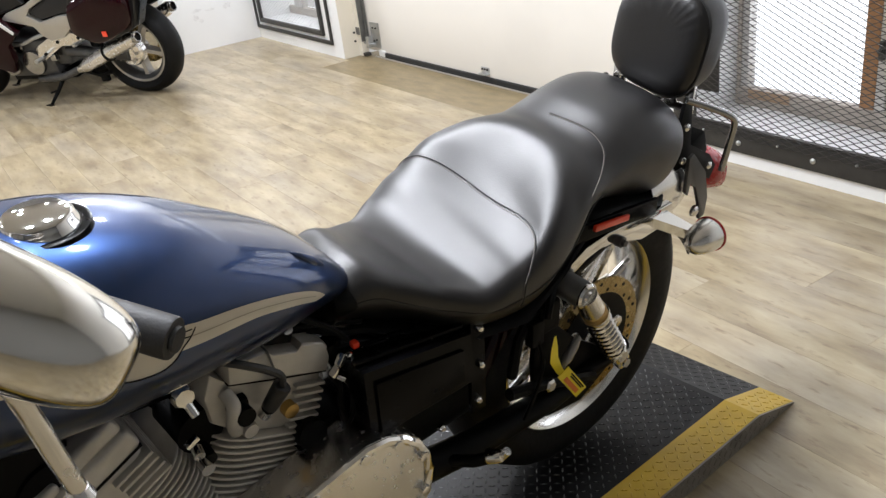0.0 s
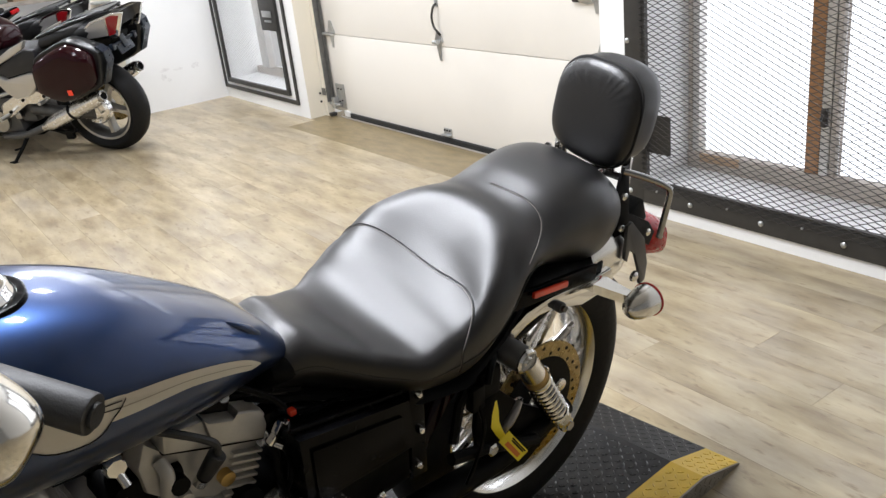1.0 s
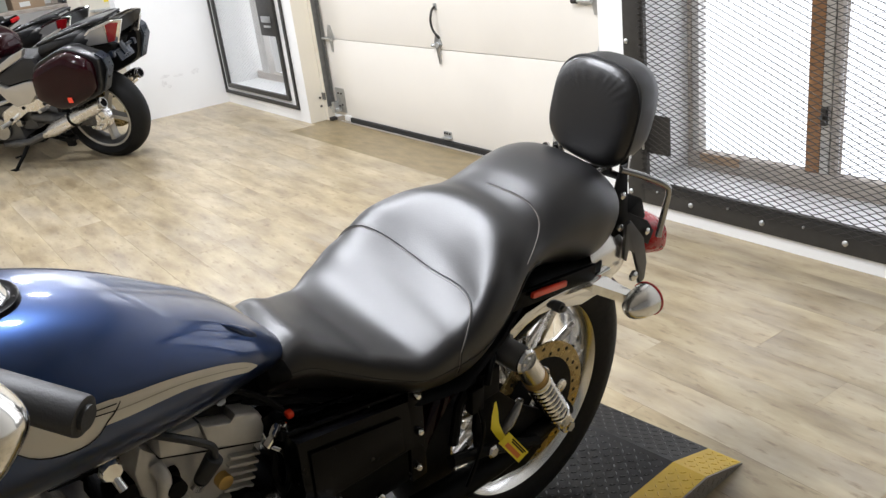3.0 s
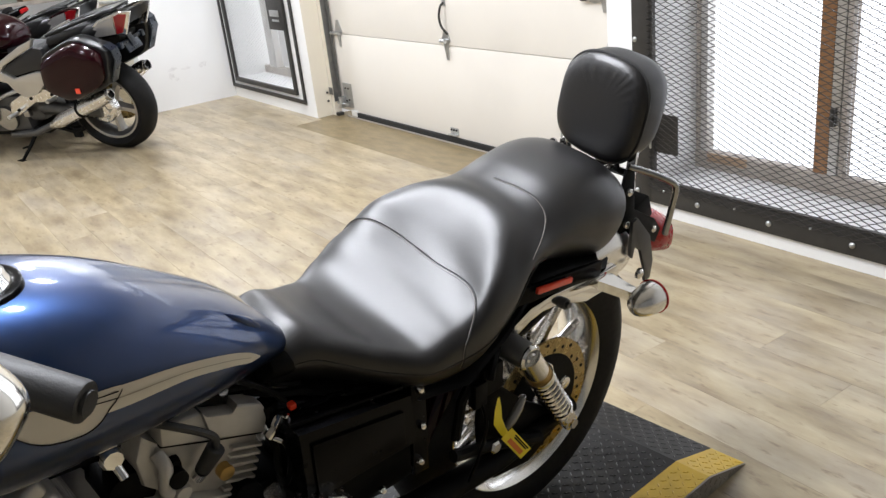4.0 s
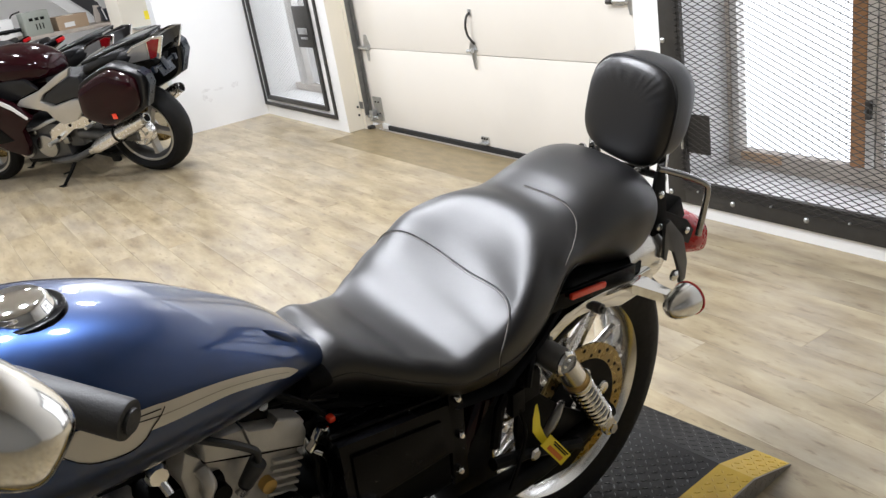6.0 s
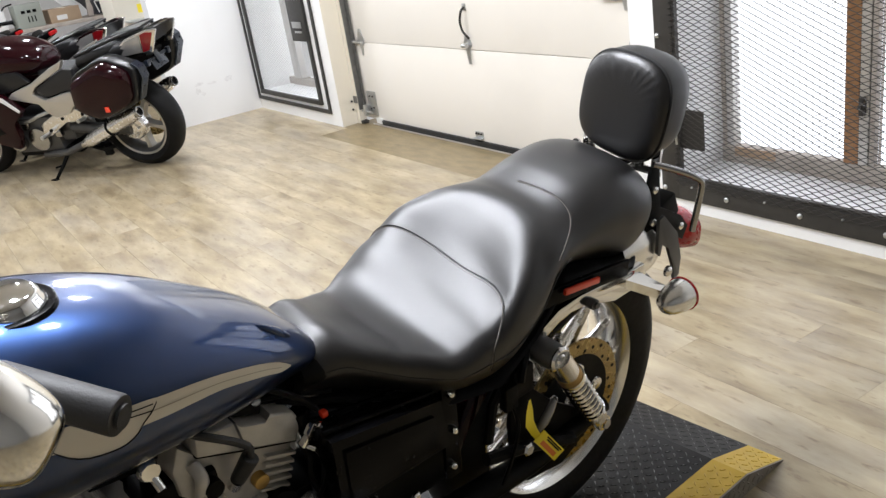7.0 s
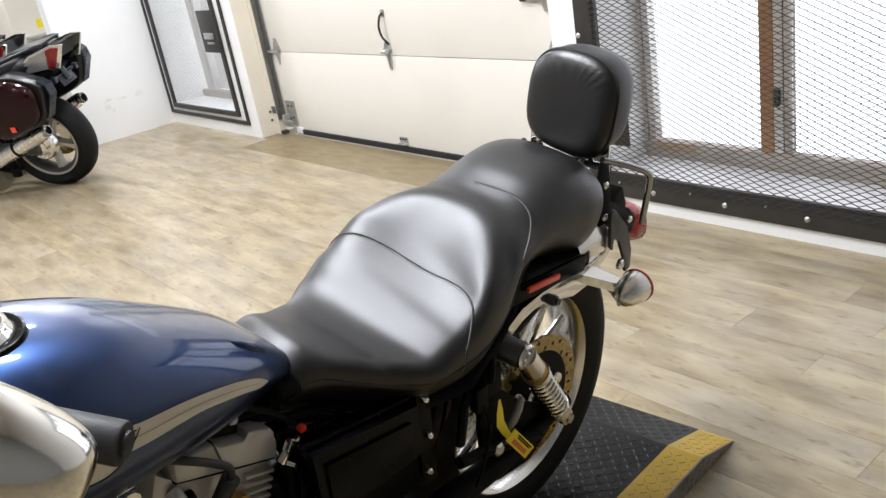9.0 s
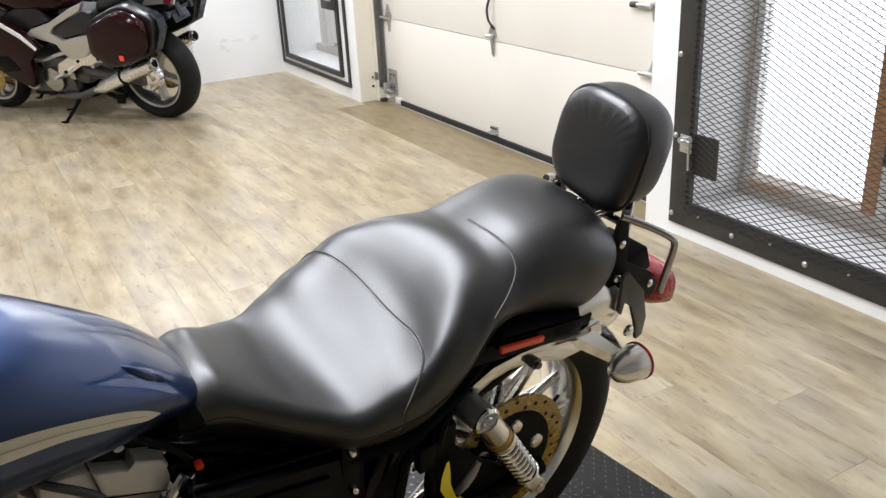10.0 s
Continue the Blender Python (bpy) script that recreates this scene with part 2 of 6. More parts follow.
def tube(points, r, seg=10, closed=False):
    """A bent round bar through points."""
    pts = [Vector(p) for p in points]
    bm = bmesh.new()
    rings, up = [], Vector((0.13, 0.21, 0.97)).normalized()
    count = len(pts)
    for i, p in enumerate(pts):
        before = pts[i - 1] if i or closed else p
        after = pts[(i + 1) % count] if i < count - 1 or closed else p
        way = (after - before).normalized()
        side = way.cross(up).normalized()
        top = side.cross(way)
        rad = r[i] if isinstance(r, (list, tuple)) else r
        rings.append([bm.verts.new(p + rad * (math.cos(a) * side + math.sin(a) * top)) for a in (2 * math.pi * k / seg for k in range(seg))])
    for i in range(count if closed else count - 1):
        a, b = rings[i], rings[(i + 1) % count]
        for k in range(seg):
            bm.faces.new((a[k], a[(k + 1) % seg], b[(k + 1) % seg], b[k]))
    if not closed:
        bm.faces.new(rings[0][::-1])
        bm.faces.new(rings[-1])
    return bm


def smooth_line(points, n=6):
    """A Catmull-Rom line through points."""
    p = [Vector(x) for x in points]
    p = [2 * p[0] - p[1], *p, 2 * p[-1] - p[-2]]
    out = []
    for i in range(1, len(p) - 2):
        for k in range(n):
            t = k / n
            out.append(0.5 * (2 * p[i] + (p[i + 1] - p[i - 1]) * t + (2 * p[i - 1] - 5 * p[i] + 4 * p[i + 1] - p[i + 2]) * t * t + (3 * p[i] - p[i - 1] - 3 * p[i + 1] + p[i + 2]) * t ** 3))
    out.append(p[-2])
    return out


def lathe(profile, seg=32, axis="y", at=(0, 0, 0), closed=True):
    """A turned shape: profile of (along, radius), round the axis."""
    bm = bmesh.new()
    rings = []
    for h, r in profile:
        rings.append([bm.verts.new((r * math.cos(a), h, r * math.sin(a))) for a in (2 * math.pi * k / seg for k in range(seg))])
    for a, b in zip(rings, rings[1:] + ([rings[0]] if closed else [])):
        for k in range(seg):
            bm.faces.new((a[k], b[k], b[(k + 1) % seg], a[(k + 1) % seg]))
    if not closed:
        bm.faces.new(rings[0])
        bm.faces.new(rings[-1][::-1])
    turn = {"y": (0, 0, 0), "z": (90, 0, 0), "x": (0, 0, -90)}[axis]
    return moved(bm, pose(*at, *turn))


def loft(rings, cap=True):
    bm = bmesh.new()
    made = [[bm.verts.new(p) for p in ring] for ring in rings]
    n = len(made[0])
    for a, b in zip(made, made[1:]):
        for k in range(n):
            bm.faces.new((a[k], a[(k + 1) % n], b[(k + 1) % n], b[k]))
    if cap:
        bm.faces.new(made[0][::-1])
        bm.faces.new(made[-1])
    bmesh.ops.recalc_face_normals(bm, faces=bm.faces)
    return bm


def extrude(outline, y0, y1, bevel=0.0):
    """A plate: outline of (x, z), between two y."""
    bm = bmesh.new()
    a = [bm.verts.new((x, y0, z)) for x, z in outline]
    b = [bm.verts.new((x, y1, z)) for x, z in outline]
    n = len(a)
    bm.faces.new(a)
    bm.faces.new(b[::-1])
    for k in range(n):
        bm.faces.new((a[k], b[k], b[(k + 1) % n], a[(k + 1) % n]))
    bmesh.ops.recalc_face_normals(bm, faces=bm.faces)
    if bevel:
        edges = [e for e in bm.edges if len(e.link_faces) == 2 and e.calc_face_angle(0) > 0.5]
        bmesh.ops.bevel(bm, geom=edges, offset=bevel, segments=2, profile=0.6, affect="EDGES")
    return bm


def mesh_of(name, bm, mat, smooth=40):
    me = bpy.data.meshes.new(name)
    bm.to_mesh(me)
    bm.free()
    me.materials.append(mat)
    if smooth:
        me.polygons.foreach_set("use_smooth", [True] * len(me.polygons))
        me.set_sharp_from_angle(angle=radians(smooth))
    return me


def part(name, bm, mat, parent=None, label="", smooth=40):
    """One mesh object, under a thing or a part."""
    ob = new(name, mesh_of(name, bm, mat, smooth))
    if parent is not None:
        ob.parent = parent
    if label:
        tagged(ob, label)
    return ob


def thing(name, label, category, m=None, group="", kind=""):
    ob = new(name)
    ob.empty_display_size = 0.1
    if m is not None:
        ob.matrix_world = m
    return tagged(ob, label, category, group, kind)


def curve_of(table):
    """Smooth interpolation in a table of (x, y), x falling or rising."""
    xs, ys = zip(*sorted(table))
    def value(x):
        if x <= xs[0]:
            return ys[0]
        if x >= xs[-1]:
            return ys[-1]
        i = next(k for k in range(len(xs) - 1) if xs[k] <= x <= xs[k + 1])
        def slope(k):
            if k in (0, len(xs) - 1):
                j = 0 if k == 0 else k - 1
                return (ys[j + 1] - ys[j]) / (xs[j + 1] - xs[j])
            return (ys[k + 1] - ys[k - 1]) / (xs[k + 1] - xs[k - 1])
        h = xs[i + 1] - xs[i]
        t = (x - xs[i]) / h
        return (2 * t ** 3 - 3 * t * t + 1) * ys[i] + (t ** 3 - 2 * t * t + t) * h * slope(i) + (-2 * t ** 3 + 3 * t * t) * ys[i + 1] + (t ** 3 - t * t) * h * slope(i + 1)
    return value


# ---- the room ----
TOP = CEILING


def structure(name, bm, mat, label, category, smooth=0):
    return tagged(part(name, bm, mat, None, "", smooth), label, category, kind="structure")


def joined(*pieces):
    bm = pieces[0]
    for p in pieces[1:]:
        merge(bm, p)
    return bm


wall_back = structure("wall_back", joined(
    span(-1.5, -1.41, 0, 0.35, 0, TOP), span(-1.41, -0.25, 0, 0.35, 0, 0.15), span(-1.41, -0.25, 0, 0.35, 1.95, TOP),
    span(-0.25, 0.0, 0, 0.35, 0, TOP), span(0.0, 2.88, 0, 0.35, 2.3, TOP), span(2.88, 3.09, 0, 0.42, 0, TOP),
    span(3.09, 4.9, 0, 0.42, 0, 0.125), span(3.09, 4.9, 0, 0.42, 1.95, TOP)),
    M["wall"], "white painted wall with a door opening and windows", "wall")
structure("wall_back_end", span(4.9, 7.5, 0, 0.42, 0, TOP), M["wall"], "plain white wall beyond the window", "wall")
wall_stub = structure("wall_left", span(-1.64, -1.5, -0.74, 0.35, 0, TOP), M["wall"], "scuffed white painted side wall by the window", "wall")
structure("wall_far", span(-8.1, -8.0, -7, 1.2, 0, TOP), M["wall"], "plain far end wall of the showroom", "wall")
structure("wall_far_back", span(-8.0, -1.64, 0.9, 1.0, 0, TOP), M["wall"], "pale back wall behind the parked motorcycles", "wall")
# Added out of view; its low albedo cuts bounce onto the cruiser.
structure("wall_right", span(7.5, 7.6, -7, 0.42, 0, TOP), M["side"], "unseen side wall, grey to hold down bounce light", "wall")
structure("wall_front", span(-8.1, 7.6, -7.1, -7.0, 0, TOP), M["dim"], "plain pale front wall", "wall")
structure("ceiling", span(-8.1, 7.6, -7.1, 1.0, TOP, TOP + 0.1), M["ceiling"], "white ceiling with round lamps", "ceiling")
floor = structure("floor", span(-8.1, 7.6, -7.1, 0.9, -0.12, -0.004), M["subfloor"], "light oak vinyl plank floor", "floor")
structure("threshold", span(0.065, 2.55, -0.208, 0.0, -0.004, -0.0005), M["subfloor"], "worn brown floor strip along the door", "floor strip")
structure("door_sill", span(0.0, 2.88, 0.0, 0.30, -0.004, -0.0005), M["subfloor"], "worn brown floor under the door", "floor strip")
structure("wall_strip", span(2.55, 7.5, -0.118, 0.0, -0.004, -0.0005), M["plank"], "brown floor strip along the wall", "floor strip")
backdrop = structure("backdrop", span(-4.0, 8.0, 1.6, 1.62, -0.5, 3.5), M["outside"], "bright overcast daylight outside the windows", "backdrop")

for x, y in LAMPS:
    lamp = thing("ceiling_lamp", "round white ceiling lamp, lit", "ceiling lamp", pose(x, y, TOP), group="ceiling lamps")
    part("housing", lathe([(0, 0.12), (-0.035, 0.12), (-0.045, 0.105), (-0.03, 0.10), (-0.02, 0.10)], 32, "z", closed=False), M["white_plastic"], lamp)
    part("diffuser", rod((0, 0, -0.047), (0, 0, -0.041), 0.10, seg=32), M["lamp"], lamp)
    light = new("lamp_light", bpy.data.lights.new("lamp_light", "AREA"))
    light.data.shape, light.data.size, light.data.energy, light.data.color = "DISK", 0.2, LAMP_WATTS, (0.936, 0.965, 1.042)
    light.matrix_world = pose(x, y, TOP - 0.055)


# ---- expanded steel guards in the windows ----
def expanded(x0, x1, z0, z1, y, long=0.0508, short=0.0235, wide=0.0033, thick=0.003, mat=None):
    """Diamond mesh: zigzag strands that meet at the nodes."""
    verts, faces = [], []
    rows = int((z1 - z0) / (short / 2))
    cols = int((x1 - x0) / (long / 2))
    for r in range(rows):
        base = z0 + r * short / 2
        start = len(verts)
        for c in range(cols + 1):
            x = x0 + c * long / 2
            up = (c + r) % 2
            z = base + (short / 2 - wide * 0.5 if up else wide * 0.5)
            for dy, dz in ((-thick, -wide / 2), (-thick, wide / 2), (thick, wide / 2), (thick, -wide / 2)):
                verts.append((x, y + dy / 2, z + dz))
        for c in range(cols):
            a = start + 4 * c
            for k in range(4):
                faces.append((a + k, a + (k + 1) % 4, a + 4 + (k + 1) % 4, a + 4 + k))
    me = bpy.data.meshes.new("mesh")
    me.from_pydata(verts, [], faces)
    me.materials.append(mat or M["strand"])
    return me


def bolt_head(x, y, z, r=0.011):
    return lathe([(0.0, r), (-0.004, r), (-0.008, r * 0.6), (-0.009, 0.001)], 10, "y", (x, y, z), closed=False)


guard = tagged(thing("window_guard", "dark iron framed expanded steel window guard", "window guard", pose(0, 0, 0)), kind="")
part("frame_side", span(3.027, 3.118, -0.012, -0.002, 0.055, 1.9, 0.002), M["iron"], guard)
part("frame_bottom", span(3.118, 4.85, -0.012, -0.002, 0.055, 0.145, 0.002), M["iron"], guard)
part("frame_top", span(3.118, 4.85, -0.012, -0.002, 1.81, 1.9, 0.002), M["iron"], guard)
part("frame_far_side", span(4.85, 4.94, -0.012, -0.002, 0.055, 1.9, 0.002), M["iron"], guard)
part("inner_edge", joined(span(3.118, 3.132, -0.008, 0.01, 0.145, 1.81), span(3.132, 4.85, -0.008, 0.01, 0.145, 0.157)), M["iron"], guard)
mesh = new("mesh", expanded(3.105, 4.86, 0.112, 1.82, -0.0145, wide=0.0028))
mesh.parent = guard
for x in (3.032 + 0.012, 3.362, 3.69, 4.018, 4.346, 4.674):
    part("bolt", bolt_head(x, -0.012, 0.095), M["galv"], guard)
for z in (0.42, 0.735, 1.05, 1.38):
    part("bolt", bolt_head(3.044, -0.012, z), M["galv"], guard)
for x, z in ((3.19, 0.088), (3.54, 0.09), (3.86, 0.088)):
    part("rivet", bolt_head(x, -0.012, z + 0.03, 0.005), M["galv"], guard)
plate = part("lock_plate", span(3.03, 3.245, 0.006, 0.010, 0.275, 0.437), M["iron"], guard, "dark steel lock plate")
part("latch", joined(tube(smooth_line([(3.085, -0.03, 0.41), (3.13, -0.035, 0.415), (3.135, -0.035, 0.39), (3.135, -0.03, 0.30)], 5), 0.0055, 8),
     rod((3.085, 0, 0.41), (3.085, -0.034, 0.41), 0.012), span(3.07, 3.13, -0.016, -0.010, 0.36, 0.43)), M["galv"], plate, "bright bolt latch")

window_1 = structure("window_1", joined(span(3.09, 4.9, 0.355, 0.40, 0.125, 0.15)), M["greywood"], "window with wooden posts behind a steel guard", "window")
part("sill", span(3.092, 4.9, 0.02, 0.30, 0.125, 0.132, 0.002), M["wall"], window_1, "flaking white painted sill")
part("rail_patch", span(3.16, 3.36, 0.296, 0.3, 0.165, 0.205, 0.001), M["oldoak"], window_1, "bare brown wood")
part("bottom_rail", span(3.092, 4.9, 0.30, 0.355, 0.126, 0.205, 0.004), M["greywood"], window_1, "weathered brown wooden rail")
for x0, x1, mat, lab in ((3.092, 3.112, "greywood", ""), (3.116, 3.15, "alu", "pale metal side channel"), (3.655, 3.712, "oak", "varnished orange-brown wooden post"), (3.714, 3.752, "alu", "pale metal side channel"), (3.756, 3.778, "greywood", ""), (4.20, 4.262, "oak", "varnished orange-brown wooden post"), (4.264, 4.30, "alu", "")):
    part("post", span(x0, x1, 0.305, 0.355, 0.205, 1.95, 0.003), M[mat], window_1, lab)
part("catch", joined(span(3.722, 3.742, 0.285, 0.305, 0.40, 0.47, 0.003), rod((3.732, 0.285, 0.45), (3.732, 0.27, 0.43), 0.006)), M["iron"], window_1, "small dark window catch")
for x0, x1 in ((3.15, 3.655), (3.778, 4.20), (4.30, 4.9)):
    pane = part("pane", span(x0, x1, 0.328, 0.333, 0.205, 1.95), M["glass"], window_1, smooth=0)
    pane.visible_shadow = False

window_2 = structure("window_2", joined(span(-1.41, -0.25, 0.29, 0.34, 0.15, 0.19)), M["greywood"], "narrow window behind a steel guard", "window")
part("sill", span(-1.41, -0.25, 0.02, 0.29, 0.15, 0.157, 0.002), M["wall"], window_2)
part("bottom_rail", span(-1.41, -0.25, 0.26, 0.29, 0.158, 0.215), M["greywood"], window_2)
for x0, x1 in ((-1.29, -1.20), (-1.19, -1.15)):
    part("post", span(x0, x1, 0.26, 0.32, 0.215, 1.95, 0.003), M["alu"], window_2)
pane = part("pane", span(-1.15, -0.25, 0.30, 0.305, 0.19, 1.95), M["glass"], window_2, smooth=0)
pane.visible_shadow = False
guard_left = thing("window_guard", "hinged dark iron window guard with a keypad lock", "window guard", pose(0, 0, 0))
for nm, bm in (("frame_side", span(-1.495, -1.468, -0.014, -0.002, 0.085, 1.9)), ("frame_side", span(-0.162, -0.132, -0.014, -0.002, 0.085, 1.9)),
               ("frame_bottom", span(-1.468, -0.162, -0.014, -0.002, 0.085, 0.112)), ("frame_top", span(-1.468, -0.162, -0.014, -0.002, 1.84, 1.9)),
               ("gate_side", span(-1.405, -1.375, -0.02, 0.004, 0.14, 1.82)), ("gate_side", span(-0.285, -0.25, -0.02, 0.004, 0.14, 1.82)),
               ("gate_bottom", span(-1.375, -0.285, -0.02, 0.004, 0.14, 0.172)), ("gate_top", span(-1.375, -0.285, -0.02, 0.004, 1.77, 1.82))):
    part(nm, bm, M["iron"], guard_left)
mesh = new("mesh", expanded(-1.375, -0.285, 0.18, 1.77, 0.0, wide=0.0018, thick=0.002, mat=M["galv"]))
mesh.parent = guard_left
lock = part("lock_box", span(-0.50, -0.235, -0.03, -0.021, 0.605, 0.90, 0.004), M["iron"], guard_left, "dark metal lock box")
part("keypad", joined(span(-0.45, -0.30, -0.036, -0.030, 0.70, 0.745, 0.003), span(-0.42, -0.31, -0.036, -0.030, 0.665, 0.68, 0.002)), M["galv"], lock, "worn pale label strips")


# ---- sectional garage door ----
door_1 = thing("garage_door", "cream white sectional garage door, closed", "garage door", pose(0, 0.178, 0), kind="structure")
for i in range(4):
    part("panel", span(0.045, 2.90, 0.0, 0.045, (0.06 if i else 0.038) + i * 0.5155, 0.5725 + i * 0.5155, 0.004), M["door"], door_1)
part("bottom_seal", joined(span(0.28, 2.88, -0.012, 0.03, 0.004, 0.037, 0.004)), M["rubber"], door_1, "black rubber bottom seal")
# Thin bright strip where the door meets the floor.
part("bottom_strip", span(0.16, 2.88, -0.02, -0.013, 0.0, 0.006), M["alu"], door_1, "thin bright strip along the foot of the door")
part("end_block", span(0.215, 0.285, -0.018, 0.012, 0.012, 0.05, 0.003), M["white"], door_1)
clip = part("step_plate", joined(span(1.40, 1.475, -0.03, 0.0, 0.052, 0.060, 0.002), span(1.40, 1.475, -0.006, -0.001, 0.06, 0.095, 0.002)), M["galv"], door_1, "small galvanised step plate")
for x in (1.412, 1.437, 1.462):
    part("bolt", bolt_head(x, -0.006, 0.083, 0.006), M["iron"], clip)


def hinge(x, z):
    h = part("hinge", extrude([(x - 0.05, z), (x - 0.012, z + 0.09), (x + 0.012, z + 0.09), (x + 0.05, z + 0.01), (x + 0.02, z - 0.02), (x + 0.01, z - 0.09), (x - 0.008, z - 0.09), (x - 0.02, z - 0.02)], -0.006, -0.001), M["galv"], door_1, "galvanised door hinge")
    part("pin", rod((x - 0.09, -0.018, z), (x + 0.035, -0.018, z), 0.011, seg=12), M["galv"], h)


hinge(0.17, 0.577)
hinge(2.72, 0.577)
hinge(0.17, 1.093)
bracket = part("corner_bracket", joined(span(0.12, 0.235, -0.008, -0.002, 0.065, 0.235, 0.002), span(0.11, 0.14, -0.05, -0.008, 0.065, 0.14, 0.002), rod((0.06, -0.03, 0.09), (0.2, -0.03, 0.09), 0.010)), M["galv"], door_1, "galvanised corner bracket")
for x, z in ((0.16, 0.2), (0.2, 0.2), (0.16, 0.11), (0.2, 0.12)):
    part("bolt", bolt_head(x, -0.008, z, 0.006), M["iron"], bracket)
handle = part("lift_handle", joined(extrude([(1.405, 0.60), (1.43, 0.655), (1.46, 0.655), (1.485, 0.605), (1.462, 0.58), (1.455, 0.495), (1.44, 0.495), (1.425, 0.58)], -0.008, -0.001)), M["galv"], door_1, "galvanised handle plate")
part("grip", tube(smooth_line([(1.470, -0.008, 0.640), (1.466, -0.024, 0.662), (1.446, -0.030, 0.690), (1.437, -0.032, 0.735), (1.446, -0.030, 0.775), (1.452, -0.022, 0.800), (1.453, -0.004, 0.812)], 5), 0.0068, 8), M["iron"], handle, "dark bent lift handle")
part("mount", joined(span(1.438, 1.468, -0.006, -0.001, 0.795, 0.832, 0.002)), M["galv"], handle, "small galvanised mount")
part("knob", joined(rod((1.425, -0.03, 0.602), (1.47, -0.03, 0.602), 0.012), rod((1.447, -0.03, 0.602), (1.447, 0, 0.602), 0.012)), M["galv"], handle)
latch = part("slide_latch", joined(extrude([(2.60, 0.845), (2.66, 0.872), (2.71, 0.880), (2.715, 0.80), (2.69, 0.80), (2.68, 0.845), (2.64, 0.838)], -0.008, -0.001), rod((2.60, -0.02, 0.862), (2.69, -0.02, 0.862), 0.010, seg=12)), M["galv"], door_1, "galvanised side latch")
part("latch_tip", rod((2.565, -0.02, 0.861), (2.602, -0.02, 0.862), 0.013, seg=12, bevel=0.002), M["iron"], latch, "dark latch knob")
track = tagged(part("door_track", joined(span(0.048, 0.054, 0.128, 0.168, 0.10, 2.25), span(0.054, 0.088, 0.163, 0.168, 0.10, 2.25), span(0.003, 0.05, 0.118, 0.123, 0.15, 0.20), span(0.003, 0.05, 0.118, 0.123, 0.95, 1.0)), M["old_galv"], None, "dull galvanised roller track beside the door"), category="door track", kind="structure")
part("track_foot", span(0.045, 0.085, 0.125, 0.17, 0.0, 0.022, 0.003), M["iron"], track, "dark rubber foot of the track")
for z in (0.105, 0.165):
    part("track_bolt", rod((0.003, 0.10, z), (0.009, 0.10, z), 0.008, seg=10), M["iron"], track)
structure("trim", span(0.002, 0.047, 0.124, 0.175, 0.0, 2.3), M["cream"], "cream painted door stop", "trim")

# Added sheet: warm light on the jamb's inner face as cream colour.
structure("jamb_lining", span(0.0, 0.003, 0.002, 0.122, 0.0, 2.3), M["cream"], "cream lining of the door jamb, tinted for warm light", "trim")

# ---- the low ramp platform ----
LIFT = pose(4.437, -1.152, 0, 0, 0, -84)
lift = thing("lift_platform", "low black diamond plate platform with yellow edge", "lift platform", LIFT)
RISE, RUN, WIDE, LONG, EDGE = 0.050, 0.15, 0.66, 2.6, 0.092


def deck(x):
    """Height of the platform at x."""
    return 0.004 + (RISE - 0.004) * min(1.0, x / RUN)


def slab(y0, y1, drop=0.0):
    bm = bmesh.new()
    rows = [(0.0, deck(0)), (RUN, RISE), (LONG, RISE)]
    tops = [[bm.verts.new((x, y, z)) for y in (y0, y1)] for x, z in rows]
    low = [[bm.verts.new((x, y, 0.0)) for y in (y0, y1)] for x, z in rows]
    for i in range(2):
        bm.faces.new((tops[i][0], tops[i][1], tops[i + 1][1], tops[i + 1][0]))
        for k in (0, 1):
            bm.faces.new((tops[i][k], tops[i + 1][k], low[i + 1][k], low[i][k]))
    bm.faces.new((tops[0][0], low[0][0], low[0][1], tops[0][1]))
    bm.faces.new((tops[2][0], tops[2][1], low[2][1], low[2][0]))
    bm.faces.new([low[0][0], low[2][0], low[2][1], low[0][1]])
    bmesh.ops.recalc_face_normals(bm, faces=bm.faces)
    return bm


def lugs(spots, side=False):
    """Raised lens-shaped treads of diamond plate; spots are (x, y, turned)."""
    verts, faces = [], []
    for x, y, turned in spots:
        c, s = math.cos(radians(45 if turned else -45)), math.sin(radians(45 if turned else -45))
        start = len(verts)
        for a, b, h in ((-0.0085, 0, 0), (0, -0.0026, 0), (0.0085, 0, 0), (0, 0.0026, 0), (-0.005, 0, 0.0014), (0.005, 0, 0.0014)):
            dx, dy = a * c - b * s, a * s + b * c
            if side:
                verts.append((x + dx, h, y + dy))
            else:
                verts.append((x + dx, y + dy, deck(x + dx) + h))
        k = start
        faces += [(k, k + 1, k + 4), (k + 1, k + 5, k + 4), (k + 1, k + 2, k + 5), (k + 2, k + 3, k + 5), (k + 3, k + 4, k + 5), (k + 3, k, k + 4)]
    me = bpy.data.meshes.new("tread")
    me.from_pydata(verts, [], faces)
    return me


part("deck", slab(-WIDE, -EDGE), M["plate"], lift, "scuffed black diamond plate", smooth=0)
edge = part("edge_strip", slab(-EDGE, -0.004), M["yellow"], lift, "yellow painted diamond plate", smooth=0)
skirt = part("side_skirt", extrude([(0.0, 0.0), (LONG, 0.0), (LONG, RISE - 0.001), (RUN, RISE - 0.001), (0.0, 0.003)], -0.004, 0.0), M["plate_grey"], lift, "bare grey side of the platform", smooth=0)
STEP = 0.0196
black_spots, yellow_spots, skirt_spots = [], [], []
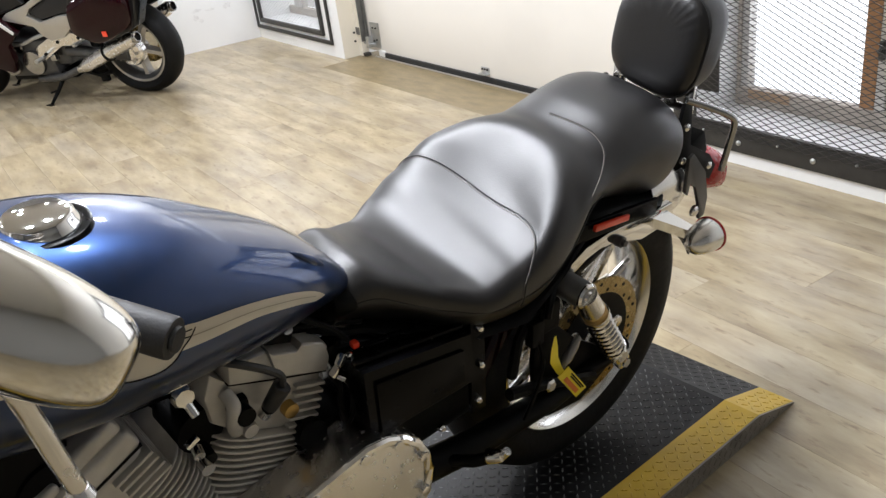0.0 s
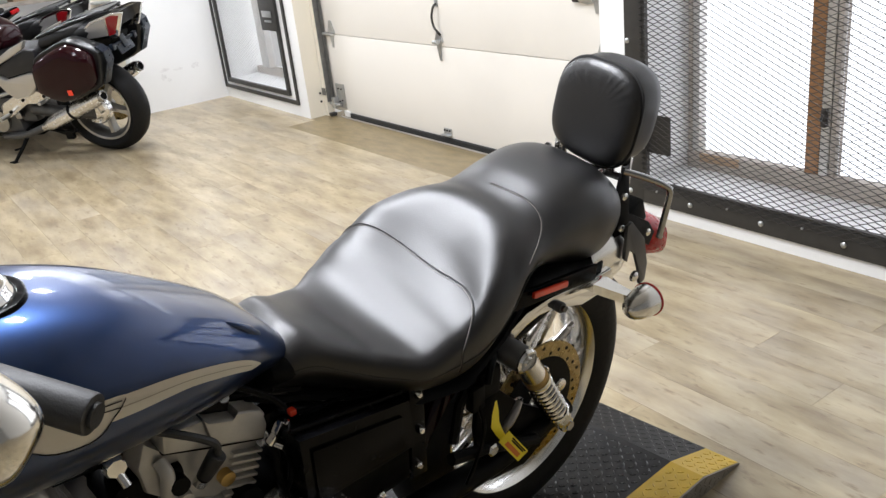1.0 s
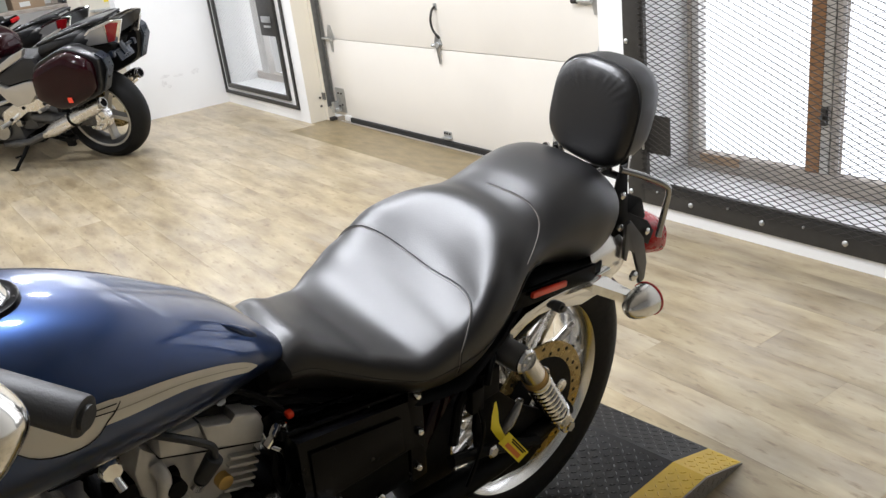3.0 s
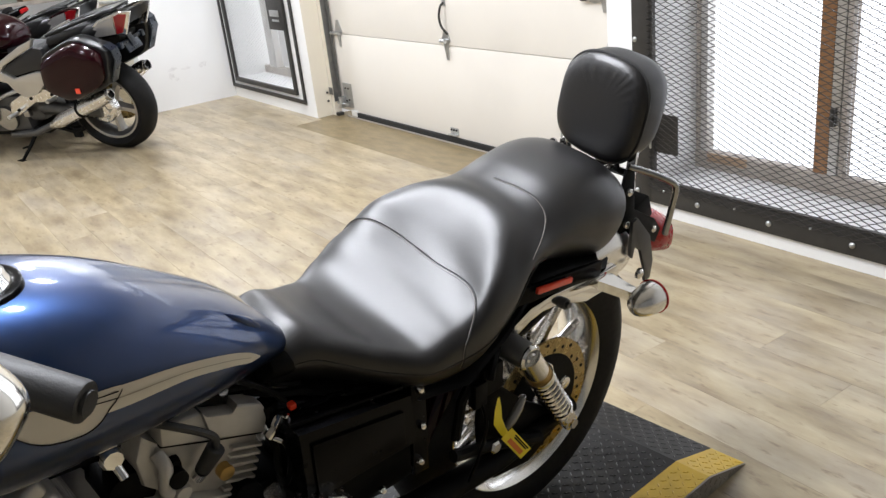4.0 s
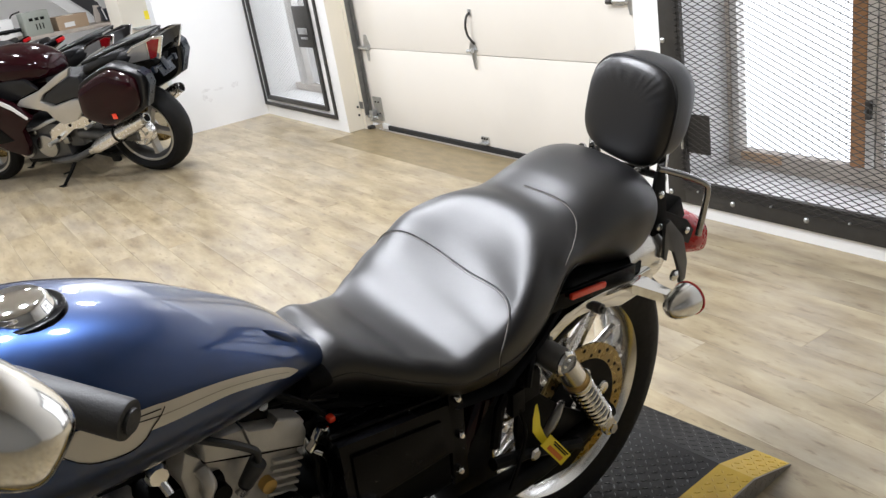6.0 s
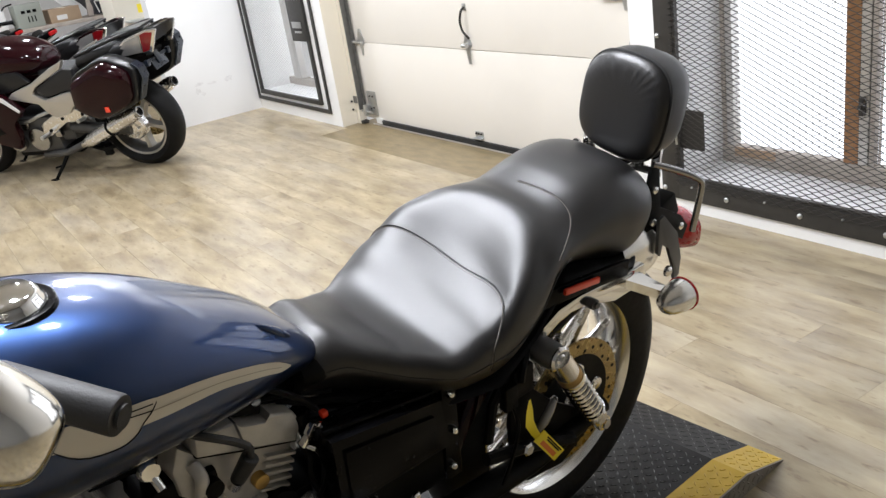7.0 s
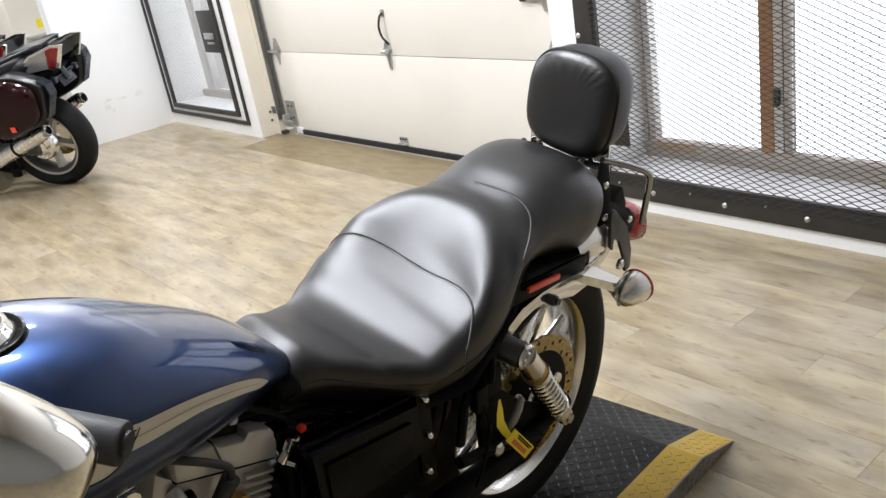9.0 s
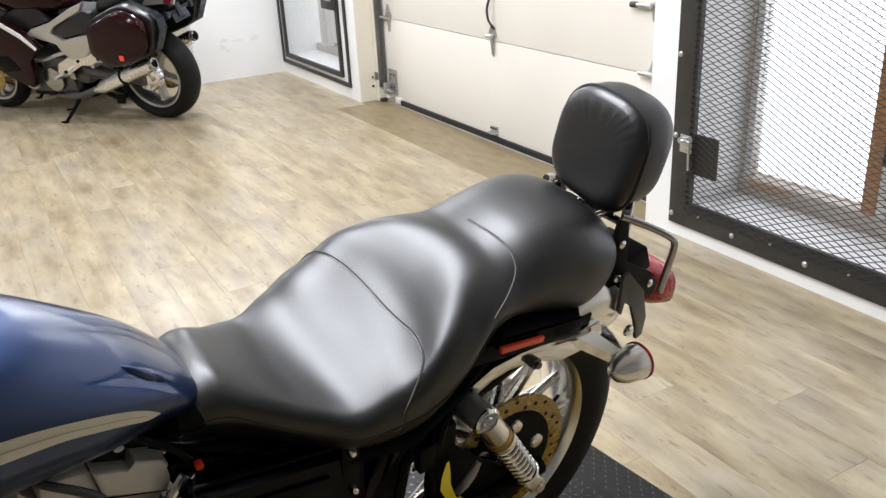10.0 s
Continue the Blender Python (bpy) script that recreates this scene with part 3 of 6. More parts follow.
for i in range(int(1.5 / STEP)):
    for j in range(int(WIDE / STEP)):
        x, y = 0.014 + i * STEP, -0.012 - j * STEP
        if abs(x - RUN) < 0.006:
            continue
        if -EDGE - 0.008 < y < -EDGE + 0.008:
            continue
        (yellow_spots if y > -EDGE else black_spots).append((x, y, (i + j) % 2))
for i in range(int(1.5 / STEP)):
    for j in range(3):
        x, z = 0.03 + i * STEP, 0.010 + j * 0.0145
        if z + 0.007 < deck(x):
            skirt_spots.append((x, z, (i + j) % 2))
for spots, mat, host, side in ((black_spots, "tread", lift, False), (yellow_spots, "yellow", edge, False), (skirt_spots, "plate_grey", skirt, True)):
    me = lugs(spots, side)
    me.materials.append(M[mat])
    tread = new("tread", me)
    tread.parent = host
    tagged(tread, kind="stuff")

# scuffs on the side wall by the window
scuffs = random.Random(11)
for y, z, w, h in ((-0.49, 0.312, 0.05, 0.022), (-0.51, 0.26, 0.03, 0.03), (-0.38, 0.303, 0.06, 0.016), (-0.24, 0.31, 0.05, 0.03), (-0.47, 0.23, 0.025, 0.02)):
    bm = bmesh.new()
    bm.faces.new([bm.verts.new((-1.4994, y + w * scuffs.uniform(0.5, 1.0) * math.cos(a), z + h * scuffs.uniform(0.4, 1.0) * math.sin(a))) for a in (2 * math.pi * k / 14 for k in range(14))])
    part("scuff", bm, M["scuff"], wall_stub, "", 0)

# ---- the blue cruiser on the platform; its own axes: x ahead, y to its left, z up ----
bike = thing("motorcycle", "blue cruiser motorcycle with black seat leaning on its stand", "motorcycle", pose(4.198, -1.660, 0.05, -8, 0, -83))


def superring(x, hw, top, mid, low, p=2.6, q=2.2, dish=0.0, n=40, tuck=0.85):
    """A cross-section: rounded top with an optional dish, and sides that tuck in below."""
    ring = []
    for k in range(n):
        a = 2 * math.pi * k / n
        c, s = math.cos(a), math.sin(a)
        y = hw * math.copysign(abs(c) ** (2 / p), c)
        if s >= 0:
            z = mid + (top - mid) * abs(s) ** (2 / p)
            z += dish * (y / hw) ** 2 * min(1.0, abs(s) * 1.5)
        else:
            z = mid - (mid - low) * abs(s) ** (2 / q)
            y *= 1 - (1 - tuck) * abs(s)
        ring.append((x, y, z))
    return ring


# seat
seat_top = curve_of([(0.628, 0.698), (0.614, 0.730), (0.588, 0.751), (0.56, 0.752), (0.525, 0.729), (0.49, 0.708), (0.46, 0.692), (0.40, 0.686), (0.35, 0.703), (0.30, 0.714), (0.25, 0.737), (0.21, 0.767), (0.185, 0.784), (0.160, 0.796), (0.135, 0.800), (0.105, 0.799), (0.07, 0.808), (0.03, 0.820), (-0.04, 0.829), (-0.10, 0.822), (-0.14, 0.803), (-0.175, 0.768), (-0.195, 0.725)])
seat_half = curve_of([(0.628, 0.075), (0.610, 0.084), (0.58, 0.091), (0.55, 0.096), (0.50, 0.113), (0.45, 0.131), (0.40, 0.161), (0.30, 0.171), (0.22, 0.166), (0.15, 0.150), (0.10, 0.141), (0.05, 0.139), (-0.02, 0.140), (-0.08, 0.139), (-0.13, 0.124), (-0.17, 0.096), (-0.195, 0.05)])
seat_low = curve_of([(0.622, 0.655), (0.52, 0.612), (0.41, 0.565), (0.29, 0.548), (0.205, 0.590), (0.15, 0.645), (0.10, 0.655), (0.03, 0.642), (-0.04, 0.620), (-0.10, 0.604), (-0.14, 0.612), (-0.195, 0.660)])
seat_dish = curve_of([(0.622, 0.0), (0.54, 0.0), (0.47, 0.010), (0.40, 0.010), (0.33, 0.012), (0.26, 0.008), (0.20, 0.0), (-0.2, -0.004)])
seat_round = curve_of([(0.63, 2.6), (0.52, 3.3), (0.42, 4.3), (0.31, 4.5), (0.22, 2.9), (0.14, 2.6), (0.05, 2.7), (-0.05, 3.1), (-0.21, 2.8)])
seat_wrap = curve_of([(0.63, 0.0), (0.50, -0.1), (0.36, 0.05), (0.29, 0.6), (0.22, 1.0), (0.17, 1.35), (0.13, 0.6), (0.08, 0.0), (-0.21, 0.0)])
seat_tilt = curve_of([(0.63, 0.05), (0.52, 0.08), (0.42, 0.19), (0.30, 0.265), (0.20, 0.19), (0.10, 0.09), (-0.02, 0.07), (-0.10, 0.10), (-0.21, 0.13)])


def seat_ring(x, lift=0.0, n=56):
    """A cross-section of the seat; the rider bucket's back wall wraps forward at its sides."""
    hw, low, p = seat_half(x) + lift, seat_low(x), seat_round(x)
    mid = low + (seat_top(x) - low) * 0.52
    ring = []
    for k in range(n):
        a = 2 * math.pi * k / n
        c, s = math.cos(a), math.sin(a)
        y = hw * math.copysign(abs(c) ** (2 / p), c)
        if s >= 0:
            crest = seat_top(x - seat_wrap(x) * (2.0 * y * y + 40.0 * y ** 4)) + lift
            z = mid + (crest - mid) * abs(s) ** (2 / p) + seat_dish(x) * (y / hw) ** 2 * min(1.0, abs(s) * 1.5)
        else:
            z = mid - (mid - low) * abs(s) ** (2 / 2.2)
            y *= 1 - 0.15 * abs(s)
        ring.append((x, y, z - (seat_tilt(x) * y if s > 0 else 0.0) * abs(s) ** 0.5))
    return ring


rings = []
N = 110
for i in range(N + 1):
    x = 0.628 + (-0.195 - 0.628) * i / N
    rings.append(seat_ring(x, 0.0, 72))
seat = part("seat", loft(rings), M["leather"], bike, "black vinyl two-up seat with a scooped rider bucket", smooth=60)


def seat_point(x, a, lift=0.0006):
    """A point on the seat's skin at the angle a of its cross-section, 0 at its left edge, 90 on top."""
    return seat_ring(x, lift, 360)[round(a) % 360]


def seam_on_seat(rows, r, shift=0.0):
    line = curve_of(rows)
    return tube([seat_point(line(a) + shift, a) for a in range(round(min(p[0] for p in rows)), round(max(p[0] for p in rows)) + 1, 3)], r, 6)


RIDER = [(-14, 0.335), (5, 0.333), (25, 0.315), (50, 0.280), (70, 0.265), (90, 0.268), (120, 0.290), (150, 0.318), (172, 0.335)]
PASSENGER = [(10, 0.155), (20, 0.125), (40, 0.086), (60, 0.072), (80, 0.073), (95, 0.079)]
part("rider_seam", seam_on_seat(RIDER, 0.0013), M["piping"], seat, "stitched seam across the rider seat")
part("rider_stitch", seam_on_seat(RIDER, 0.0006, 0.0034), M["thread"], seat, "fine pale stitching")
part("passenger_seam", seam_on_seat(PASSENGER, 0.0006), M["piping"], seat, "curved stitched seam")
part("passenger_stitch", seam_on_seat(PASSENGER, 0.0007, 0.003), M["thread"], seat, "fine pale stitching")
side_line = []
for k in range(40):
    x = 0.615 - 0.50 * k / 39
    y = seat_half(x) * 0.992
    z = seat_low(x) + (seat_top(x) - seat_low(x)) * (0.56 - 0.12 * k / 39)
    side_line.append((x, y + 0.0008, z))
part("side_seam", tube(side_line, 0.0012, 6), M["piping"], seat, "seam along the seat's side")
part("seat_pan", loft([superring(x, seat_half(x) * 0.86, seat_low(x) + 0.02, seat_low(x), seat_low(x) - 0.018, n=24) for x in (0.60, 0.5, 0.4, 0.3, 0.2, 0.1, 0.0, -0.1, -0.18)]), M["matt"], bike, "matt black seat base")

# fuel tank
tank_top = curve_of([(0.560, 0.707), (0.585, 0.745), (0.610, 0.774), (0.65, 0.811), (0.73, 0.862), (0.80, 0.902), (0.87, 0.931), (0.93, 0.949), (1.00, 0.959), (1.08, 0.954), (1.16, 0.927), (1.22, 0.877), (1.245, 0.807)])
tank_half = curve_of([(0.560, 0.048), (0.585, 0.065), (0.610, 0.078), (0.65, 0.095), (0.72, 0.121), (0.80, 0.140), (0.88, 0.154), (0.96, 0.160), (1.05, 0.154), (1.14, 0.129), (1.21, 0.091), (1.245, 0.054)])
tank_low = curve_of([(0.560, 0.690), (0.590, 0.694), (0.65, 0.694), (0.75, 0.694), (0.88, 0.698), (1.00, 0.706), (1.12, 0.725), (1.245, 0.765)])
MIDDLE = 0.46


def tank_ring(x, grow=0.0, n=96):
    top, low = tank_top(x), tank_low(x)
    return superring(x, tank_half(x) + grow, top + grow, low + (top - low) * MIDDLE, low, p=2.5, q=2.6, n=n, tuck=0.86)


def tank_y(x, z, grow=0.0):
    """Half width of the tank at x and height z."""
    top, low, hw = tank_top(x), tank_low(x), tank_half(x) + grow
    mid = low + (top - low) * MIDDLE
    if z >= mid:
        s = min(1.0, (z - mid) / (top - mid))
        return hw * (1 - s ** 2.5) ** (1 / 2.5)
    s = min(1.0, (mid - z) / (mid - low))
    a = s ** (2.6 / 2)
    return hw * (1 - 0.14 * a) * max(0.0, 1 - a * a) ** (1 / 2.5)


tank_xs = [0.560, 0.57, 0.58, 0.59, 0.60] + [0.61 + 0.0159 * k for k in range(40)]
tank = part("fuel_tank", loft([tank_ring(x) for x in tank_xs]), M["blue"], bike, "metallic dark blue fuel tank with beige stripes", smooth=60)


def tank_band(line, mat, name, label, raise_=0.0014):
    """A flush graphic on the tank's left flank: rows of (x, low, high)."""
    bm = bmesh.new()
    cols = []
    for x, z0, z1 in line:
        cols.append([bm.verts.new((x, tank_y(x, z0 + (z1 - z0) * k / 4) + raise_, z0 + (z1 - z0) * k / 4)) for k in range(5)])
    for a, b in zip(cols, cols[1:]):
        for k in range(4):
            bm.faces.new((a[k], b[k], b[k + 1], a[k + 1]))
    bmesh.ops.recalc_face_normals(bm, faces=bm.faces)
    return part(name, bm, mat, tank, label, smooth=60)


band_low = curve_of([(0.652, 0.749), (0.670, 0.752), (0.696, 0.765), (0.724, 0.777), (0.767, 0.792), (0.809, 0.800), (0.848, 0.806), (0.90, 0.816), (1.0, 0.838), (1.12, 0.860)])
band_high = curve_of([(0.652, 0.751), (0.660, 0.759), (0.671, 0.768), (0.69, 0.780), (0.718, 0.794), (0.762, 0.811), (0.802, 0.823), (0.84, 0.832), (0.90, 0.846), (1.0, 0.866), (1.12, 0.888)])
xs = [0.652 + 0.009 * k for k in range(6)] + [0.706 + 0.012 * k for k in range(34)]
tank_band([(x, band_low(x), band_high(x)) for x in xs], M["stripe"], "stripe", "silver beige stripe")
tank_band([(x, band_low(x) + (band_high(x) - band_low(x)) * 0.48, band_low(x) + (band_high(x) - band_low(x)) * 0.54) for x in xs[2:]], M["pin"], "pinstripe", "thin darker pinstripe", 0.0022)
badge_low = curve_of([(0.857, 0.834), (0.862, 0.829), (0.868, 0.824), (0.878, 0.818), (0.888, 0.809), (0.903, 0.803), (0.920, 0.804), (0.945, 0.811), (0.965, 0.824), (0.980, 0.842)])
badge_high = curve_of([(0.857, 0.838), (0.868, 0.841), (0.888, 0.845), (0.920, 0.851), (0.945, 0.857), (0.965, 0.858), (0.980, 0.856)])
wing = [0.857, 0.860, 0.864, 0.868, 0.873, 0.878, 0.883, 0.888, 0.895, 0.903, 0.911, 0.920, 0.932, 0.945, 0.955, 0.965, 0.973, 0.980]
badge = tank_band([(x, badge_low(x), badge_high(x)) for x in wing], M["stripe"], "badge", "silver wing shaped tank badge", 0.004)
tank_band([(x, badge_low(x) - 0.0018, badge_low(x) + 0.0004) for x in wing], M["black"], "badge_edge", "dark edge of the badge", 0.0048)
for x0, z0, rise in ((0.866, 0.8255, 0.26), (0.862, 0.8325, 0.20)):
    tank_band([(x, z0 + rise * (x - x0), z0 + 0.0016 + rise * (x - x0)) for x in (x0 + 0.006 * k for k in range(12))], M["black"], "badge_line", "dark line between the feathers", 0.0052)
cap = part("filler_cap", lathe([(0, 0.045), (0.006, 0.045), (0.010, 0.042), (0.014, 0.040), (0.018, 0.039), (0.022, 0.034), (0.023, 0.002)], 40, "z", (0.952, 0.020, tank_top(0.952) - 0.011), closed=False), M["chrome"], tank, "polished chrome filler cap")
# The recess's black also stands for the shadow ring round the cap.
part("cap_ring", lathe([(-0.010, 0.057), (0.005, 0.055), (0.007, 0.050), (0.005, 0.043), (-0.010, 0.042)], 40, "z", (0.952, 0.020, tank_top(0.952) - 0.011)), M["black"], tank, "black cap surround holding the shadow under the cap")
part("rear_mount", tube([(0.690, 0.070, 0.822), (0.672, 0.076, 0.812), (0.655, 0.076, 0.797), (0.640, 0.070, 0.778), (0.632, 0.062, 0.764)], [0.001, 0.0045, 0.0075, 0.008, 0.005], 10), M["blue"], tank, "dark blue tank mounting ear")
part("collar", loft([superring(x, h, t, m, 0.66, n=32) for x, h, t, m in ((0.585, 0.085, 0.72, 0.69), (0.60, 0.09, 0.735, 0.70), (0.628, 0.085, 0.735, 0.70), (0.638, 0.07, 0.72, 0.69))]), M["matt"], bike, "black trim between tank and seat")

# rear wheel
AX, AZ = 0.037, 0.335
wheel = part("rear_wheel", joined(lathe([(-0.05, 0.02), (-0.05, 0.042), (-0.03, 0.055), (0.03, 0.055), (0.055, 0.045), (0.058, 0.02)], 32, "y", (AX, 0, AZ))), M["satin"], bike, "cast rear wheel with black spokes and chrome rim")
tyre = part("tyre", lathe([(-0.058, 0.222), (-0.068, 0.255), (-0.066, 0.283), (-0.052, 0.308), (-0.028, 0.321), (0, 0.325), (0.028, 0.321), (0.052, 0.308), (0.066, 0.283), (0.068, 0.255), (0.058, 0.222), (0.045, 0.214), (-0.045, 0.214)], 96, "y", (AX, 0, AZ)), M["tyre"], wheel, "black rear tyre")
part("rim", lathe([(-0.056, 0.222), (-0.059, 0.219), (-0.052, 0.210), (-0.035, 0.202), (0.0, 0.199), (0.035, 0.202), (0.052, 0.210), (0.059, 0.219), (0.056, 0.222), (0.045, 0.213), (-0.045, 0.213)], 72, "y", (AX, 0, AZ)), M["egg"], wheel, "polished rim")
for k in range(13):
    a = 2 * math.pi * k / 13 + 0.2
    c, s = math.cos(a), math.sin(a)
    part("spoke", joined(rod((AX + 0.045 * c, 0.022, AZ + 0.045 * s), (AX + 0.192 * c, 0.034, AZ + 0.192 * s), 0.011, 0.008, 8), rod((AX + 0.045 * c, -0.022, AZ + 0.045 * s), (AX + 0.192 * c, -0.034, AZ + 0.192 * s), 0.011, 0.008, 8)), M["satin"], wheel)
disc = part("brake_disc", lathe([(0.078, 0.100), (0.078, 0.139), (0.083, 0.139), (0.083, 0.100)], 64, "y", (AX, 0, AZ)), M["disc"], wheel, "drilled steel brake disc")
part("disc_carrier", lathe([(0.070, 0.03), (0.070, 0.105), (0.078, 0.108), (0.084, 0.105), (0.084, 0.03)], 40, "y", (AX, 0, AZ)), M["matt"], disc)
for k in range(30):
    a = 2 * math.pi * k / 30
    r = (0.112, 0.120, 0.128)[k % 3]
    # Black dots laid on the disc give the dark of its holes.
    part("disc_hole", rod((AX + r * math.cos(a), 0.0822, AZ + r * math.sin(a)), (AX + r * math.cos(a), 0.0836, AZ + r * math.sin(a)), 0.0042, seg=8), M["matt"], disc)
for k in range(5):
    a = 2 * math.pi * k / 5 + 0.5
    part("disc_bolt", lathe([(0.083, 0.016), (0.088, 0.014), (0.090, 0.008), (0.090, 0.001)], 12, "y", (AX + 0.072 * math.cos(a), 0, AZ + 0.072 * math.sin(a)), closed=False), M["satin"], disc)
part("belt_pulley", lathe([(-0.075, 0.05), (-0.075, 0.128), (-0.055, 0.128), (-0.055, 0.112), (-0.062, 0.105), (-0.062, 0.05)], 48, "y", (AX, 0, AZ)), M["chrome"], wheel, "polished belt pulley")
part("axle", joined(rod((AX, -0.16, AZ), (AX, 0.155, AZ), 0.011), lathe([(0.14, 0.02), (0.155, 0.02), (0.16, 0.014), (0.16, 0.001)], 6, "y", (AX, 0, AZ), closed=False)), M["satin"], bike, "axle and nut")
part("valve", rod((AX - 0.19, 0.02, AZ + 0.02), (AX - 0.165, 0.028, AZ + 0.018), 0.004, seg=8), M["matt"], wheel)

# rear fender, struts and tail
fender_line = []
for k in range(25):
    a = radians(20 + 135 * k / 24)
    fender_line.append((AX + 0.352 * math.cos(a) * 0.97, AZ + 0.352 * math.sin(a) * 0.83))
rings = []
for x, z in fender_line:
    r = []
    for j in range(13):
        b = math.pi * j / 12
        r.append((x, 0.088 * math.cos(b), z - 0.055 + 0.06 * math.sin(b) ** 0.6))
    for j in range(13):
        b = math.pi * (12 - j) / 12
        r.append((x, 0.083 * math.cos(b), z - 0.055 + 0.054 * math.sin(b) ** 0.6))
    rings.append(r)
part("rear_fender", loft(rings), M["burgundy"], bike, "dark glossy rear fender", smooth=60)
part("fender_strut", extrude([(0.168, 0.575), (0.166, 0.590), (0.125, 0.608), (0.064, 0.613), (-0.017, 0.607), (-0.08, 0.602), (-0.125, 0.604), (-0.135, 0.575), (-0.10, 0.558), (-0.037, 0.556), (0.046, 0.584), (0.09, 0.588), (0.124, 0.582), (0.155, 0.568)], 0.108, 0.122, 0.003), M["chrome"], bike, "chrome fender strut")
tail = part("tail_cover", loft([superring(x, h, t, 0.60, b, n=28) for x, h, t, b in ((-0.09, 0.104, 0.665, 0.545), (-0.13, 0.107, 0.690, 0.525), (-0.18, 0.106, 0.695, 0.505), (-0.215, 0.098, 0.675, 0.50), (-0.24, 0.07, 0.64, 0.53))]), M["egg"], bike, "polished fender tail")
part("strut_bolt", joined(rod((0.040, 0.118, 0.588), (0.040, 0.136, 0.588), 0.011, seg=12, bevel=0.002), rod((0.040, 0.136, 0.588), (0.040, 0.142, 0.588), 0.007, seg=6)), M["dark_cast"], bike, "dark strut bolt")
part("reflector", box(0.095, 0.008, 0.012, (0.080, 0.136, 0.646), 0.003, (0, -8, 0)), M["amber"], bike, "red-orange side reflector")
part("reflector_base", box(0.24, 0.010, 0.034, (0.05, 0.123, 0.634), 0.004, (0, -7, 0)), M["black"], bike)

for side in (1, -1):
    part("backrest_upright", joined(box(0.008, 0.020, 0.21, (-0.193, side * 0.085, 0.715), 0.002, (0, -4, 0))), M["chrome"], bike, "chrome backrest upright")
    part("side_plate", extrude([(-0.160, 0.62), (-0.158, 0.74), (-0.168, 0.785), (-0.192, 0.775), (-0.203, 0.69), (-0.279, 0.645), (-0.306, 0.612), (-0.290, 0.585), (-0.20, 0.645), (-0.19, 0.60)], side * 0.094 - 0.004, side * 0.094 + 0.004, 0.001), M["matt"], bike, "black backrest side plate")
    for x, z in ((-0.178, 0.735), (-0.276, 0.622), (-0.178, 0.665)):
        part("plate_bolt", lathe([(0, 0.009), (0.005, 0.008), (0.008, 0.004), (0.008, 0.001)], 10, "y", (x, side * 0.094 + (0.003 if side > 0 else -0.011), z), closed=False), M["chrome"], bike)
pad_rings = []
for d, g in ((0.004, 0.05), (0.004, 0.30), (0.004, 0.50), (0.0035, 0.66), (0.002, 0.78), (-0.001, 0.88), (-0.005, 0.945), (-0.011, 0.985), (-0.022, 1.0), (-0.035, 1.0), (-0.060, 0.99), (-0.080, 0.95), (-0.094, 0.86), (-0.101, 0.6), (-0.102, 0.05)):
    ring = []
    for k in range(96):
        t = 2 * math.pi * k / 96
        c, q = math.cos(t), math.sin(t)
        bow = 0.72 if q > 0 else 0.64
        y = math.copysign(abs(c) ** bow, c) * 0.090 * g * (1 + 0.03 * q)
        z = 0.897 + math.copysign(abs(q) ** bow, q) * 0.101 * g
        # pleats where the cover is drawn over the upper edge
        fold = 0.0010 * math.sin(29 * t + 1.5 * math.sin(5 * t)) * max(0.0, q) ** 1.5 * max(0.0, 1 - abs(g - 0.80) / 0.22)
        low = max(0.0, (0.897 - z) / 0.101)
        ring.append((-0.165 + d + fold - 0.12 * (z - 0.9), y, z + low * (0.007 - 0.06 * y)))
    pad_rings.append(ring)
pad = part("backrest", loft(pad_rings), M["leather"], bike, "black padded passenger backrest", smooth=60)
PAD = Matrix.Translation((0.01, 0.013, 0.885)) @ Matrix.Rotation(radians(-6), 4, "X") @ Matrix.Diagonal((1.06, 1.11, 1.01, 1)) @ Matrix.Translation((0, 0, -0.897))
pad.matrix_local = PAD
part("backrest_piping", tube([(-0.165 - 0.022 - 0.12 * (z - 0.9) + 0.004, y, z + max(0.0, (0.897 - z) / 0.101) * (0.007 - 0.06 * y)) for y, z in [(math.copysign(abs(math.cos(t)) ** (0.72 if k < 36 else 0.64), math.cos(t)) * 0.0905 * (1 + 0.03 * math.sin(t)), 0.897 + math.copysign(abs(math.sin(t)) ** (0.72 if k < 36 else 0.64), math.sin(t)) * 0.1015) for k, t in ((k, 2 * math.pi * k / 72) for k in range(72))]], 0.0028, 6, closed=True), M["piping"], pad, "black piping")
for side in (1, -1):
    part("backrest_stud", joined(rod((-0.185, side * 0.06, 0.775), (-0.180, side * 0.06, 0.80), 0.006), rod((-0.178, side * 0.03, 0.762), (-0.196, side * 0.03, 0.762), 0.007)), M["chrome"], bike)
part("backrest_crossbar", box(0.006, 0.19, 0.016, (-0.199, 0, 0.762), 0.002), M["chrome"], bike, "chrome crossbar")
for side in (1, -1):
    part("grab_rail", tube([(x, side * y, z) for x, y, z in smooth_line([(-0.172, 0.096, 0.790), (-0.212, 0.125, 0.772), (-0.244, 0.149, 0.753), (-0.254, 0.154, 0.737), (-0.255, 0.150, 0.70), (-0.250, 0.144, 0.635)], 6)], 0.0066, 12), M["steel"], bike, "bent chrome grab rail")
light = part("tail_light", loft([superring(x, h, t, (t + b) / 2, b, p=3, q=3, n=28, tuck=0.95) for x, h, t, b in ((-0.285, 0.062, 0.645, 0.555), (-0.300, 0.078, 0.652, 0.542), (-0.350, 0.083, 0.630, 0.518), (-0.400, 0.074, 0.598, 0.500), (-0.422, 0.050, 0.570, 0.512))]), M["red"], bike, "red tail light lens")
